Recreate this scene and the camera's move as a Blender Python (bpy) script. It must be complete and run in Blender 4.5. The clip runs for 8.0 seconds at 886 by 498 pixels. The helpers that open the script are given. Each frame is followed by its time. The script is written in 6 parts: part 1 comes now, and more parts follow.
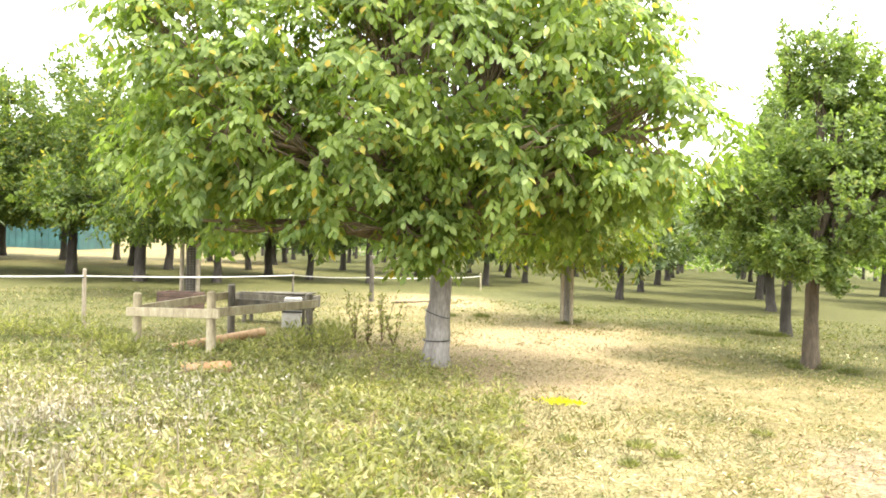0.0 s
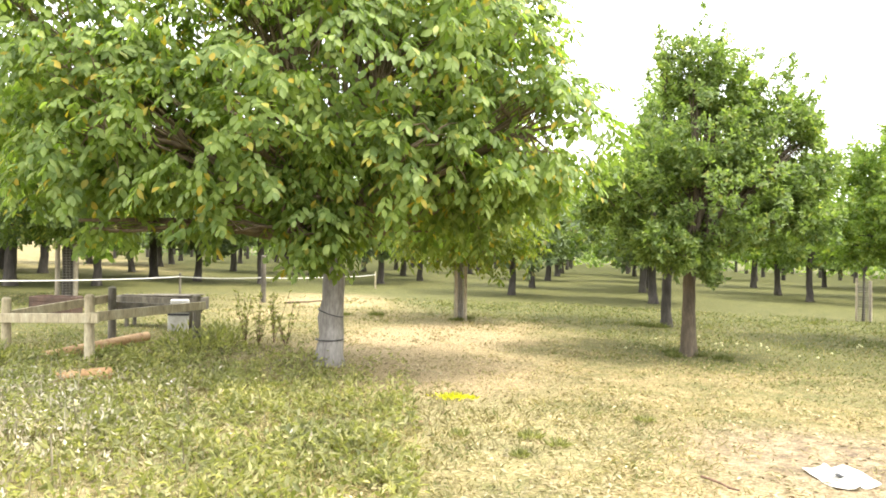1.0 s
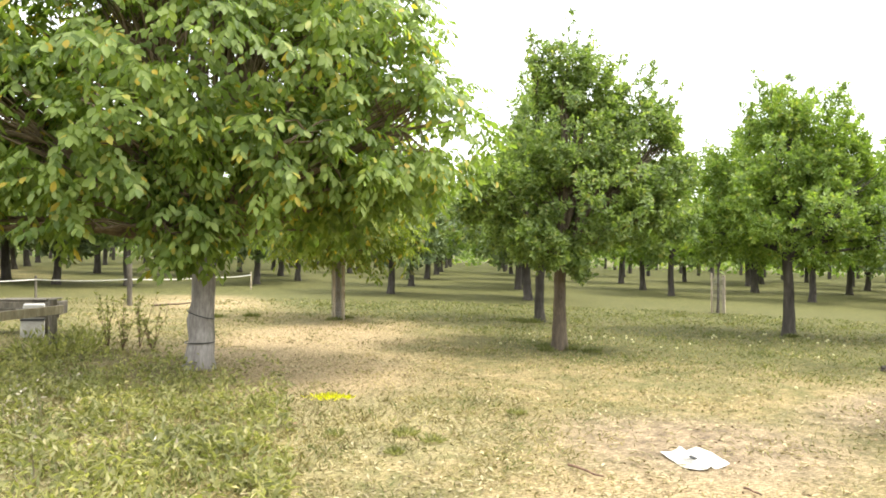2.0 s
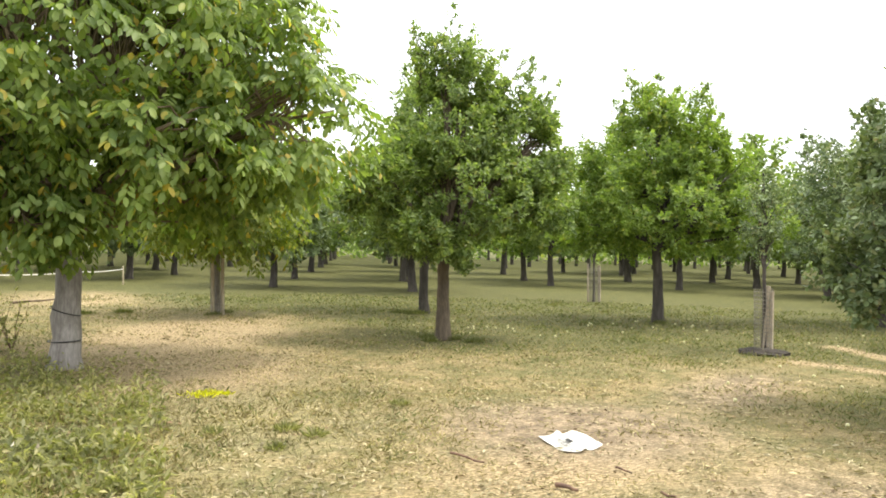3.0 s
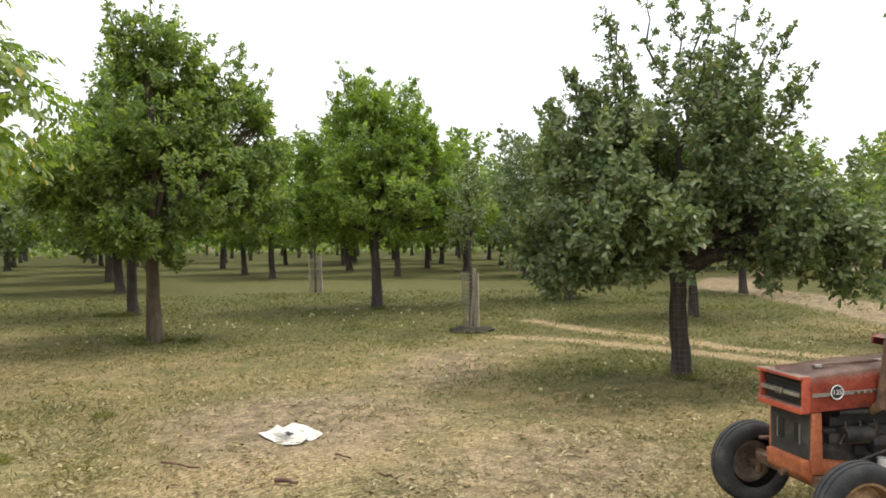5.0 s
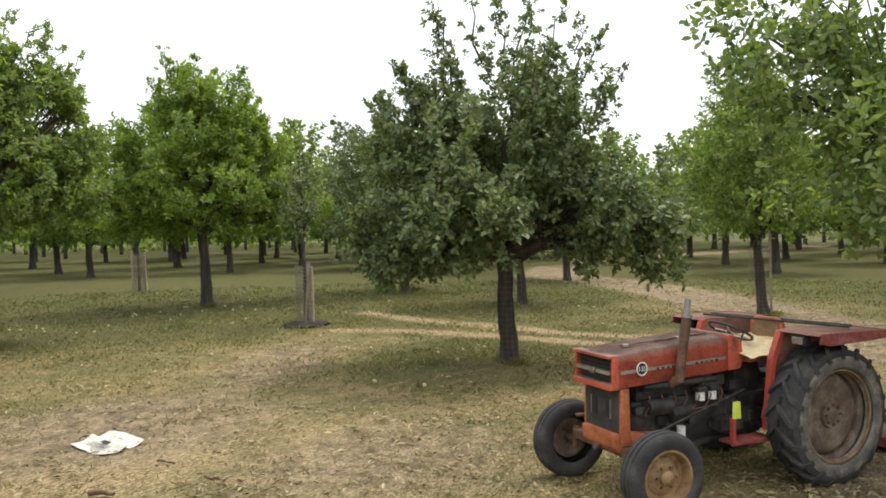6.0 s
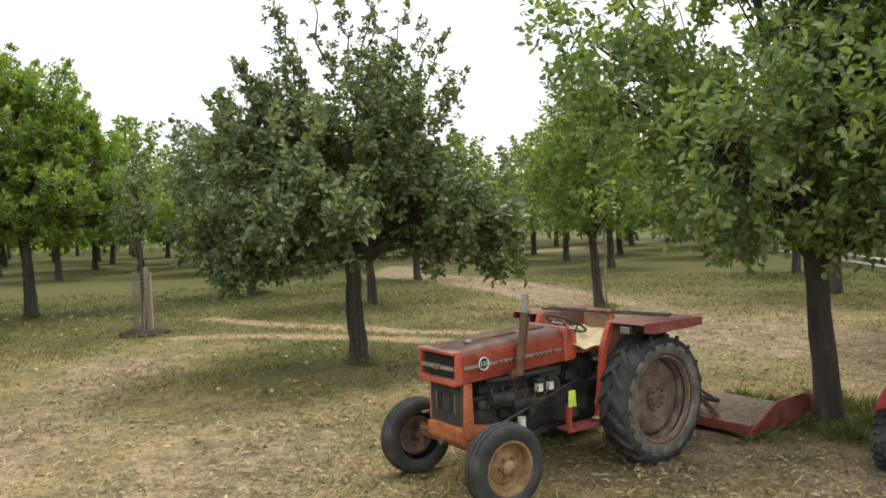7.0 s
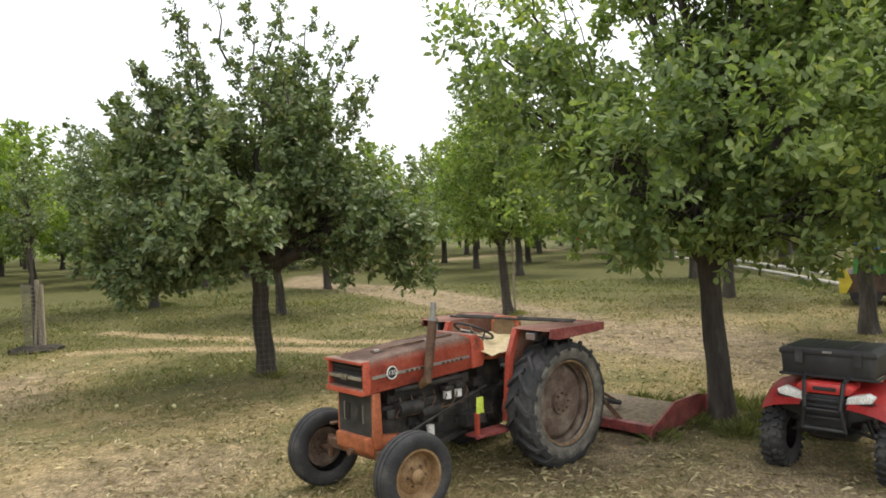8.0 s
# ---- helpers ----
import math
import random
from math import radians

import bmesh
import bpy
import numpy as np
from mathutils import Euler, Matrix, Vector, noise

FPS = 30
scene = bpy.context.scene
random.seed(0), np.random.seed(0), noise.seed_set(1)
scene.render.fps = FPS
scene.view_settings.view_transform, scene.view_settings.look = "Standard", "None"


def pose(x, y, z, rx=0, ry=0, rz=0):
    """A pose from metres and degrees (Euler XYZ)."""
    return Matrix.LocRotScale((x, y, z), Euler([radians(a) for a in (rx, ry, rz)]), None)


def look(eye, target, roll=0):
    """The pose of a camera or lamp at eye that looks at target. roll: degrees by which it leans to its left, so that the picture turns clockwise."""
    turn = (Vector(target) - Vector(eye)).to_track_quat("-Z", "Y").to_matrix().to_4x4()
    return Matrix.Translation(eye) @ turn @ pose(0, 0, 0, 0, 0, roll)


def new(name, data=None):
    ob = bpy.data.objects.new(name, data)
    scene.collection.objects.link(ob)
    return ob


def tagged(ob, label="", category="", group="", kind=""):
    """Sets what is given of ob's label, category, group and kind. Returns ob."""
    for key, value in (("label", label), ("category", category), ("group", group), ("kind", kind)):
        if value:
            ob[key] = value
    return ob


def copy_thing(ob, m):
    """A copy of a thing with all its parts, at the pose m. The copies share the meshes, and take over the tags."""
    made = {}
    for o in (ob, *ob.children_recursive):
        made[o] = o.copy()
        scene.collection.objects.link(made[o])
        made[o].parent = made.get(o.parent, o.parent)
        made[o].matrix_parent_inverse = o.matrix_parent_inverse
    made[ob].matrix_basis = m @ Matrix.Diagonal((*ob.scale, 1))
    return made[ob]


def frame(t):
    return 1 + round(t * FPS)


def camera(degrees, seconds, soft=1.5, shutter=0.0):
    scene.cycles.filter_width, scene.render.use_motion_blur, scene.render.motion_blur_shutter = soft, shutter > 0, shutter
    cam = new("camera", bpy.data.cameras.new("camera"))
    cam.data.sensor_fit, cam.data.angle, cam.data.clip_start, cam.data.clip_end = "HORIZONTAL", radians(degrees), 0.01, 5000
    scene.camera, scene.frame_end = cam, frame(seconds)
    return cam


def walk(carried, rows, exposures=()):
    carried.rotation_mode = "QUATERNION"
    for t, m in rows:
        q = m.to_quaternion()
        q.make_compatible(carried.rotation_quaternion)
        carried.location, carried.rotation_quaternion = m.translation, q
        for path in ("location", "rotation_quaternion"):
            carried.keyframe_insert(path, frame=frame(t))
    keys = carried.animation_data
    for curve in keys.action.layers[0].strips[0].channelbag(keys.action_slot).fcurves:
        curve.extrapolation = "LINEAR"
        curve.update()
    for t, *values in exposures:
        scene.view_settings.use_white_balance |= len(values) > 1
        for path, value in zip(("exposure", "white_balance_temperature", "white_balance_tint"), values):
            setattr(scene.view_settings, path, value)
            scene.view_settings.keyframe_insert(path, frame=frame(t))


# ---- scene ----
cam = camera(60.2, 8.0, soft=1.75)
# the orchard ground falls gently to +x and rises to +y; plan places lie in that sloping plane
SLOPE_X, SLOPE_Y = -0.026, 0.012
TILT = Vector((0, 0, 1)).rotation_difference(Vector((-SLOPE_X, -SLOPE_Y, 1))).to_matrix().to_4x4()

PATH = [
    (0, (-0.186, 0.008, 2.353), (-0.233, 2.008, 2.334), 2.5),
    (0.5, (-0.159, 0.017, 2.333), (-0.083, 2.016, 2.319), 2.8),
    (1, (-0.142, 0.017, 2.335), (0.084, 2.004, 2.323), 1.9),
    (1.5, (-0.094, 0.016, 2.331), (0.295, 1.977, 2.326), 1.6),
    (3, (-0.023, 0.016, 2.311), (0.791, 1.843, 2.294), 1.4),
    (3.5, (0.0, 0.024, 2.315), (0.974, 1.771, 2.295), 1.0),
    (4, (0.031, 0.016, 2.314), (1.13, 1.687, 2.293), 0.4),
    (4.5, (0.068, 0.013, 2.311), (1.32, 1.573, 2.288), -0.1),
    (6, (0.167, -0.065, 2.296), (1.837, 1.035, 2.238), -1.1),
    (6.5, (0.202, -0.096, 2.297), (1.98, 0.816, 2.236), -1.6),
    (7, (0.21, -0.126, 2.29), (2.059, 0.633, 2.224), -1.8),
    (7.5, (0.215, -0.142, 2.293), (2.112, 0.489, 2.229), -1.8),
    (8, (0.214, -0.161, 2.29), (2.139, 0.379, 2.239), -2.0),
]
EXPOSURES = [(0, 1.64), (1.5, 1.26), (3, 0.76), (4.5, 0.18), (6.0, -0.09), (8, 0.03)]
walk(cam, [(t, TILT @ look(eye, target, roll)) for t, eye, target, roll in PATH], EXPOSURES)


def place(u, v, h=0.0):
    """A point h above the sloping ground at the plan place u, v."""
    p = TILT @ Vector((u, v, 0))
    p.z += h
    return p


def gz(x, y):
    return SLOPE_X * x + SLOPE_Y * y


# ---- sky and sun: a bright day with thin cloud before the sun ----
SUN_ELEVATION, SUN_AZIMUTH = radians(62), radians(108)
world = bpy.data.worlds.new("overcast_sky")
scene.world = world
world.use_nodes = True
wn, wl = world.node_tree.nodes, world.node_tree.links
wn.clear()
w_out = wn.new("ShaderNodeOutputWorld")
w_add = wn.new("ShaderNodeAddShader")
w_sky = wn.new("ShaderNodeTexSky")
w_sky.sky_type = "NISHITA"
w_sky.sun_disc = False
w_sky.sun_elevation, w_sky.sun_rotation = SUN_ELEVATION, SUN_AZIMUTH
w_sky.dust_density = 4.0
w_bg = wn.new("ShaderNodeBackground")
w_bg.inputs[1].default_value = 0.05
w_cloud = wn.new("ShaderNodeBackground")
w_noise = wn.new("ShaderNodeTexNoise")
w_noise.inputs["Scale"].default_value = 2.2
w_noise.inputs["Detail"].default_value = 4
w_ramp = wn.new("ShaderNodeValToRGB")
w_ramp.color_ramp.elements[0].color = (0.95, 0.97, 1.0, 1)
w_ramp.color_ramp.elements[1].color = (1.25, 1.24, 1.22, 1)
wl.new(w_sky.outputs[0], w_bg.inputs[0])
wl.new(w_noise.outputs["Fac"], w_ramp.inputs[0])
wl.new(w_ramp.outputs[0], w_cloud.inputs[0])
# an overcast dome: brighter overhead than at the horizon
w_tc, w_sep, w_dome = wn.new("ShaderNodeTexCoord"), wn.new("ShaderNodeSeparateXYZ"), wn.new("ShaderNodeMapRange")
w_dome.inputs[3].default_value, w_dome.inputs[4].default_value = 0.92, 1.85
wl.new(w_tc.outputs["Generated"], w_sep.inputs[0])
wl.new(w_sep.outputs[2], w_dome.inputs[0])
wl.new(w_dome.outputs[0], w_cloud.inputs[1])
wl.new(w_bg.outputs[0], w_add.inputs[0])
wl.new(w_cloud.outputs[0], w_add.inputs[1])
wl.new(w_add.outputs[0], w_out.inputs[0])

sun = new("sun", bpy.data.lights.new("sun", "SUN"))
sun.data.energy, sun.data.angle, sun.data.color = 2.4, radians(12), (1.0, 0.95, 0.86)
s_dir = Vector((math.sin(SUN_AZIMUTH) * math.cos(SUN_ELEVATION), math.cos(SUN_AZIMUTH) * math.cos(SUN_ELEVATION), math.sin(SUN_ELEVATION)))
sun.matrix_world = look(s_dir * 50, (0, 0, 0))


# ---- materials ----
def material(name):
    m = bpy.data.materials.new(name)
    m.use_nodes = True
    n = m.node_tree.nodes
    return m, n, m.node_tree.links, n["Principled BSDF"]


def ramp_node(n, stops):
    r = n.new("ShaderNodeValToRGB")
    e = r.color_ramp.elements
    while len(e) < len(stops):
        e.new(0.5)
    for k, (p, c) in enumerate(stops):
        e[k].position, e[k].color = p, (*c, 1)
    return r


def noise_node(n, l, scale, detail=4.0, rough=0.55, coords="Object", stretch=(1, 1, 1)):
    tc = n.new("ShaderNodeTexCoord")
    mp = n.new("ShaderNodeMapping")
    mp.inputs["Scale"].default_value = stretch
    t = n.new("ShaderNodeTexNoise")
    t.inputs["Scale"].default_value = scale
    t.inputs["Detail"].default_value = detail
    t.inputs["Roughness"].default_value = rough
    l.new(tc.outputs[coords], mp.inputs[0])
    l.new(mp.outputs[0], t.inputs[0])
    return t


def mix_node(n, l, fac, a, b, mode="MIX"):
    m = n.new("ShaderNodeMix")
    m.data_type, m.blend_type = "RGBA", mode
    for k, v in ((0, fac), (6, a), (7, b)):
        if isinstance(v, bpy.types.NodeSocket):
            l.new(v, m.inputs[k])
        elif isinstance(v, (int, float)):
            m.inputs[k].default_value = v
        else:
            m.inputs[k].default_value = (*v, 1)
    return m.outputs[2]


def maths(n, l, op, a, b):
    m = n.new("ShaderNodeMath")
    m.operation = op
    m.use_clamp = op in ("SUBTRACT", "MULTIPLY")
    for k, v in ((0, a), (1, b)):
        if isinstance(v, bpy.types.NodeSocket):
            l.new(v, m.inputs[k])
        else:
            m.inputs[k].default_value = v
    return m.outputs[0]


def bump(n, l, b, height, strength=0.5, distance=0.02):
    bp = n.new("ShaderNodeBump")
    bp.inputs["Strength"].default_value, bp.inputs["Distance"].default_value = strength, distance
    l.new(height, bp.inputs["Height"])
    l.new(bp.outputs[0], b.inputs["Normal"])


def worn(name, stops, scale=8, rough=0.7, metal=0.0, fine=60, relief=0.3, depth=0.01, stretch=(1, 1, 1), coords="Object"):
    """A surface whose colour runs through the stops by coarse noise, with fine grain and relief."""
    m, n, l, b = material(name)
    big = noise_node(n, l, scale, 5, 0.62, coords, stretch)
    small = noise_node(n, l, fine, 3, 0.6, coords, stretch)
    r = ramp_node(n, stops)
    l.new(big.outputs["Fac"], r.inputs[0])
    g = ramp_node(n, [(0.3, (0.72, 0.72, 0.72)), (0.7, (1.18, 1.18, 1.18))])
    l.new(small.outputs["Fac"], g.inputs[0])
    l.new(mix_node(n, l, 1.0, r.outputs[0], g.outputs[0], "MULTIPLY"), b.inputs["Base Color"])
    b.inputs["Roughness"].default_value, b.inputs["Metallic"].default_value = rough, metal
    bump(n, l, b, small.outputs["Fac"], relief, depth)
    return m


def leafy(name, dark, mid, light, odd, trans=0.5, rough=0.5):
    """Leaves: each with its own shade, a few of them yellowed, lit through from behind."""
    m, n, l, b = material(name)
    geo = n.new("ShaderNodeNewGeometry")
    r = ramp_node(n, [(0.0, dark), (0.5, mid), (0.93, light), (0.985, odd)])
    l.new(geo.outputs["Random Per Island"], r.inputs[0])
    patch = noise_node(n, l, 0.9, 3)
    pr = ramp_node(n, [(0.3, (0.75, 0.78, 0.8)), (0.7, (1.22, 1.18, 1.0))])
    l.new(patch.outputs["Fac"], pr.inputs[0])
    col = mix_node(n, l, 1.0, r.outputs[0], pr.outputs[0], "MULTIPLY")
    l.new(col, b.inputs["Base Color"])
    b.inputs["Roughness"].default_value = rough
    b.inputs["Specular IOR Level"].default_value = 0.3
    tr = n.new("ShaderNodeBsdfTranslucent")
    l.new(mix_node(n, l, 1.0, col, (1.35, 1.5, 0.6), "MULTIPLY"), tr.inputs[0])
    mx = n.new("ShaderNodeMixShader")
    mx.inputs[0].default_value = trans
    l.new(b.outputs[0], mx.inputs[1])
    l.new(tr.outputs[0], mx.inputs[2])
    l.new(mx.outputs[0], n["Material Output"].inputs[0])
    return m


M_WALNUT = leafy("walnut_leaf", (0.105, 0.162, 0.040), (0.188, 0.25, 0.066), (0.275, 0.338, 0.12), (0.44, 0.33, 0.055))
M_WALNUT_YELLOW = leafy("yellowing_walnut_leaf", (0.12, 0.165, 0.03), (0.18, 0.22, 0.045), (0.25, 0.28, 0.07), (0.42, 0.32, 0.05))
M_OAK = leafy("green_leaf", (0.092, 0.135, 0.044), (0.168, 0.228, 0.076), (0.27, 0.33, 0.135), (0.29, 0.30, 0.095))
M_DEEP = leafy("deep_green_leaf", (0.060, 0.092, 0.026), (0.108, 0.150, 0.042), (0.19, 0.235, 0.075), (0.34, 0.30, 0.06))
M_BRIGHT = leafy("bright_leaf", (0.11, 0.17, 0.038), (0.18, 0.25, 0.06), (0.26, 0.33, 0.095), (0.3, 0.31, 0.08))
M_APPLE = leafy("apple_leaf", (0.084, 0.118, 0.055), (0.142, 0.190, 0.088), (0.245, 0.292, 0.160), (0.24, 0.225, 0.11), trans=0.22)
M_PALE = leafy("pale_green_leaf", (0.095, 0.140, 0.055), (0.185, 0.245, 0.10), (0.31, 0.375, 0.18), (0.31, 0.33, 0.12), trans=.44)
M_BARK = worn("bark", [(0.3, (0.03, 0.025, 0.021)), (0.5, (0.062, 0.052, 0.042)), (0.75, (0.12, 0.103, 0.083))], 5, 0.9, 0, 26, 0.9, 0.03, (1, 1, 0.22))
M_BARK_PALE = worn("pale_bark", [(0.3, (0.16, 0.14, 0.12)), (0.5, (0.27, 0.245, 0.22)), (0.75, (0.37, 0.345, 0.31))], 4, 0.85, 0, 30, 0.7, 0.02, (1, 1, 0.25))
M_BARK_BROWN = worn("grey_brown_bark", [(0.3, (0.06, 0.045, 0.03)), (0.5, (0.112, 0.085, 0.056)), (0.75, (0.19, 0.15, 0.10))], 5, 0.9, 0, 26, 0.9, 0.03, (1, 1, 0.22))
M_TWIG = worn("twig_bark", [(0.3, (0.10, 0.072, 0.045)), (0.7, (0.25, 0.185, 0.115))], 6, 0.9)


# ---- mesh tools ----
def mesh_of(name, verts, faces, mat, smooth=False):
    """A mesh from arrays: faces all with the same number of corners."""
    verts, faces = np.asarray(verts, np.float32), np.asarray(faces, np.int32)
    me = bpy.data.meshes.new(name)
    me.vertices.add(len(verts))
    me.vertices.foreach_set("co", verts.ravel())
    k = faces.shape[1]
    me.loops.add(faces.size)
    me.loops.foreach_set("vertex_index", faces.ravel())
    me.polygons.add(len(faces))
    me.polygons.foreach_set("loop_start", np.arange(0, faces.size, k, dtype=np.int32))
    me.polygons.foreach_set("loop_total", np.full(len(faces), k, np.int32))
    if smooth:
        me.polygons.foreach_set("use_smooth", np.ones(len(faces), bool))
    me.update(calc_edges=True)
    me.materials.append(mat)
    return me


def unit(a):
    return a / np.maximum(np.linalg.norm(a, axis=-1, keepdims=True), 1e-9)


class Tubes:
    """Tapered tubes along polylines, gathered into one mesh."""

    def __init__(self):
        self.v, self.f, self.n = [], [], 0

    def add(self, pts, radii, sides=6):
        pts, radii = np.asarray(pts, float), np.asarray(radii, float)
        d = unit(np.gradient(pts, axis=0))
        ref = np.where(np.abs(d[:, 2:3]) > 0.9, [[1.0, 0, 0]], [[0, 0, 1.0]])
        a = unit(np.cross(d, ref))
        b = np.cross(d, a)
        ang = np.arange(sides) * 2 * np.pi / sides
        ring = pts[:, None] + radii[:, None, None] * (np.cos(ang)[None, :, None] * a[:, None] + np.sin(ang)[None, :, None] * b[:, None])
        k = len(pts)
        i = np.arange(k - 1)[:, None] * sides + np.arange(sides)[None]
        j = np.arange(k - 1)[:, None] * sides + (np.arange(sides)[None] + 1) % sides
        self.f.append((np.stack([i, j, j + sides, i + sides], -1) + self.n).reshape(-1, 4))
        self.v.append(ring.reshape(-1, 3))
        self.n += k * sides

    def mesh(self, name, mat):
        return mesh_of(name, np.concatenate(self.v), np.concatenate(self.f), mat, True)


def bend(a, b, lift, k, rng, wobble):
    """A curved line from a to b that first rises."""
    t = np.linspace(0, 1, k)[:, None]
    mid = (np.asarray(a) + np.asarray(b)) / 2 + np.array([0, 0, lift])
    p = (1 - t) ** 2 * a + 2 * t * (1 - t) * mid + t ** 2 * b
    w = rng.normal(0, wobble, (k, 3))
    w[0] = w[-1] = 0
    return p + w


def leaf_mesh(name, pos, axis, normal, length, width, mat, fine):
    """Folded leaves: a rhombus of two triangles, or a fuller blade of two quads where fine."""
    axis = unit(axis)
    side = unit(np.cross(axis, normal))
    nrm = np.cross(side, axis)
    L, W = length[:, None], width[:, None] / 2
    if fine:
        rows = [pos, pos + axis * L * .28 + side * W * .8 + nrm * W * .22, pos + axis * L * .66 + side * W * .95 + nrm * W * .18,
                pos + axis * L - nrm * L * .12, pos + axis * L * .66 - side * W * .95 + nrm * W * .18, pos + axis * L * .28 - side * W * .8 + nrm * W * .22]
        base = np.arange(len(pos))[:, None] * 6
        faces = np.concatenate([base + np.array([[0, 1, 2, 3]]), base + np.array([[0, 3, 4, 5]])])
    else:
        rows = [pos, pos + axis * L * .45 + side * W + nrm * W * .4, pos + axis * L - nrm * L * .1, pos + axis * L * .45 - side * W + nrm * W * .4]
        base = np.arange(len(pos))[:, None] * 4
        faces = np.concatenate([base + np.array([[0, 1, 2]]), base + np.array([[0, 2, 3]])])
    return mesh_of(name, np.stack(rows, 1).reshape(-1, 3), faces, mat)


def tree(name, seed, trunk_r, fork, lobes, clumps, per_clump, leaf, mat, bark, lean=(0, 0), kind="oak", shoots=(), fine=False, clump_r=0.27, twigs=0.35, limbs=3, spires=0, holes=-0.17):
    """A tree at the origin: trunk, branches and a crown of leaf clumps that fill the lobes (centre, radii)."""
    rng = np.random.default_rng(seed)
    root = new(name)
    fork_p = np.array([lean[0], lean[1], fork])
    trunk = Tubes()
    k = 9
    t = np.linspace(0, 1, k)
    line = np.stack([lean[0] * t, lean[1] * t, -0.1 + (fork + 0.1) * t], 1) + rng.normal(0, trunk_r * .07, (k, 3)) * [1, 1, 0]
    trunk.add(line, trunk_r * (1 + 0.45 * np.exp(-t * 9) - 0.22 * t), 12)
    tm = trunk.mesh("trunk", bark)
    tco = np.empty(len(tm.vertices) * 3, np.float32)
    tm.vertices.foreach_get("co", tco)
    tco = tco.reshape(-1, 3)
    tco[:, :2] += rng.normal(0, trunk_r * .05, (len(tco), 2))
    tm.vertices.foreach_set("co", tco.ravel())
    new("trunk", tm).parent = root

    br = Tubes()
    vols = np.array([r[0] * r[1] * r[2] for _, r in lobes]) ** 0.8
    share = np.maximum(1, (clumps * vols / vols.sum()).astype(int))
    centres, outs = [], []
    for (c, r), n in zip(lobes, share):
        c, r = np.array(c, float), np.array(r, float)
        d = unit(rng.normal(size=(n * 2, 3)))
        rad = rng.uniform(0.12, 1, n * 2) ** 0.42
        wob = np.array([noise.noise(Vector(q * 1.7 + c + seed)) for q in d])
        p = c + d * r * (rad * (1 + 0.42 * wob))[:, None]
        gap = np.array([noise.noise(Vector(q * 1.25 + np.array([seed, 0, 0]))) + .55 * noise.noise(Vector(q * 2.7 + np.array([0, seed, 0]))) for q in p])
        p, dd = p[gap > holes][:n], d[gap > holes][:n]
        centres.append(p)
        outs.append(dd)
        for q in range(limbs):
            tip = c + unit(rng.normal(size=3)) * r * 0.45
            start = fork_p * [1, 1, 0] * rng.uniform(.8, 1) + [0, 0, fork * rng.uniform(.86, 1.0)]
            ln = bend(start, tip, rng.uniform(.1, .5), 7, rng, .06)
            r0 = trunk_r * rng.uniform(.3, .5)
            br.add(ln, np.linspace(r0, r0 * .3, 7), 6)
            near = p[np.argsort(np.linalg.norm(p - tip, axis=1))[: max(3, int(n * twigs / limbs))]]
            for e in near[::1]:
                s0 = ln[rng.integers(2, 7)]
                br.add(bend(s0, e, rng.uniform(-.1, .25), 4, rng, .05), np.linspace(r0 * .28, .006, 4), 4)
    lead = max((np.array(c, float) + [0, 0, r[2] * .6] for c, r in lobes), key=lambda q: q[2])
    br.add(bend(fork_p - [0, 0, .15], lead, 0, 8, rng, .07), np.linspace(trunk_r * .76, .02, 8), 8)
    cen, out = np.concatenate(centres), np.concatenate(outs)

    pos, axis, nor, ln_, wd_ = [], [], [], [], []

    def spray(cc, oo, count, spread, small=1.0):
        n = len(cc) * count
        off = unit(rng.normal(size=(n, 3))) * (rng.uniform(0, 1, n) ** .5 * spread)[:, None] * [1, 1, .8]
        o = np.repeat(oo, count, 0)
        if kind == "walnut":
            # compound leaves: leaflets in pairs along a drooping stalk
            m = n // 7 + 1
            b0 = np.repeat(cc, count, 0)[:n][::7][:m] + off[::7][:m]
            m = len(b0)
            stalk = unit(unit(rng.normal(size=(m, 3)) * [1, 1, .35]) + o[::7][:m] * .5 + [0, 0, -.45])
            sd = unit(np.cross(stalk, [0, 0, 1.0]))
            for q in range(7):
                along = (.10 + .05 * q + .02 * (q % 2)) * leaf[0] / .17
                sgn = 0 if q == 6 else (1 if q % 2 else -1)
                pos.append(b0 + stalk * along + [0, 0, -.012] * np.array(q))
                axis.append(unit(stalk * (.55 if q < 6 else 1) + sd * sgn * .75 + [0, 0, -.62] + rng.normal(0, .16, (m, 3))))
                nor.append(unit(o[::7][:m] * [1, 1, .3] * .9 + [0, 0, .75] + rng.normal(0, .33, (m, 3))))
                ln_.append(leaf[0] * small * rng.uniform(.7, 1.2, m))
                wd_.append(leaf[1] * small * rng.uniform(.75, 1.2, m))
        else:
            # sprigs: leaves whorled round short shoots that point outwards and up
            per = 9
            m = max(1, round(count / per))
            c0 = np.repeat(cc, m, 0)
            k0 = len(c0)
            way = unit(np.repeat(oo, m, 0) * .8 + [0, 0, .35] + rng.normal(0, .55, (k0, 3)))
            c0 = c0 + unit(rng.normal(size=(k0, 3))) * (rng.uniform(0, 1, (k0, 1)) ** .5 * spread * .85)
            a = unit(np.cross(way, rng.normal(size=(k0, 3))))
            b = np.cross(way, a)
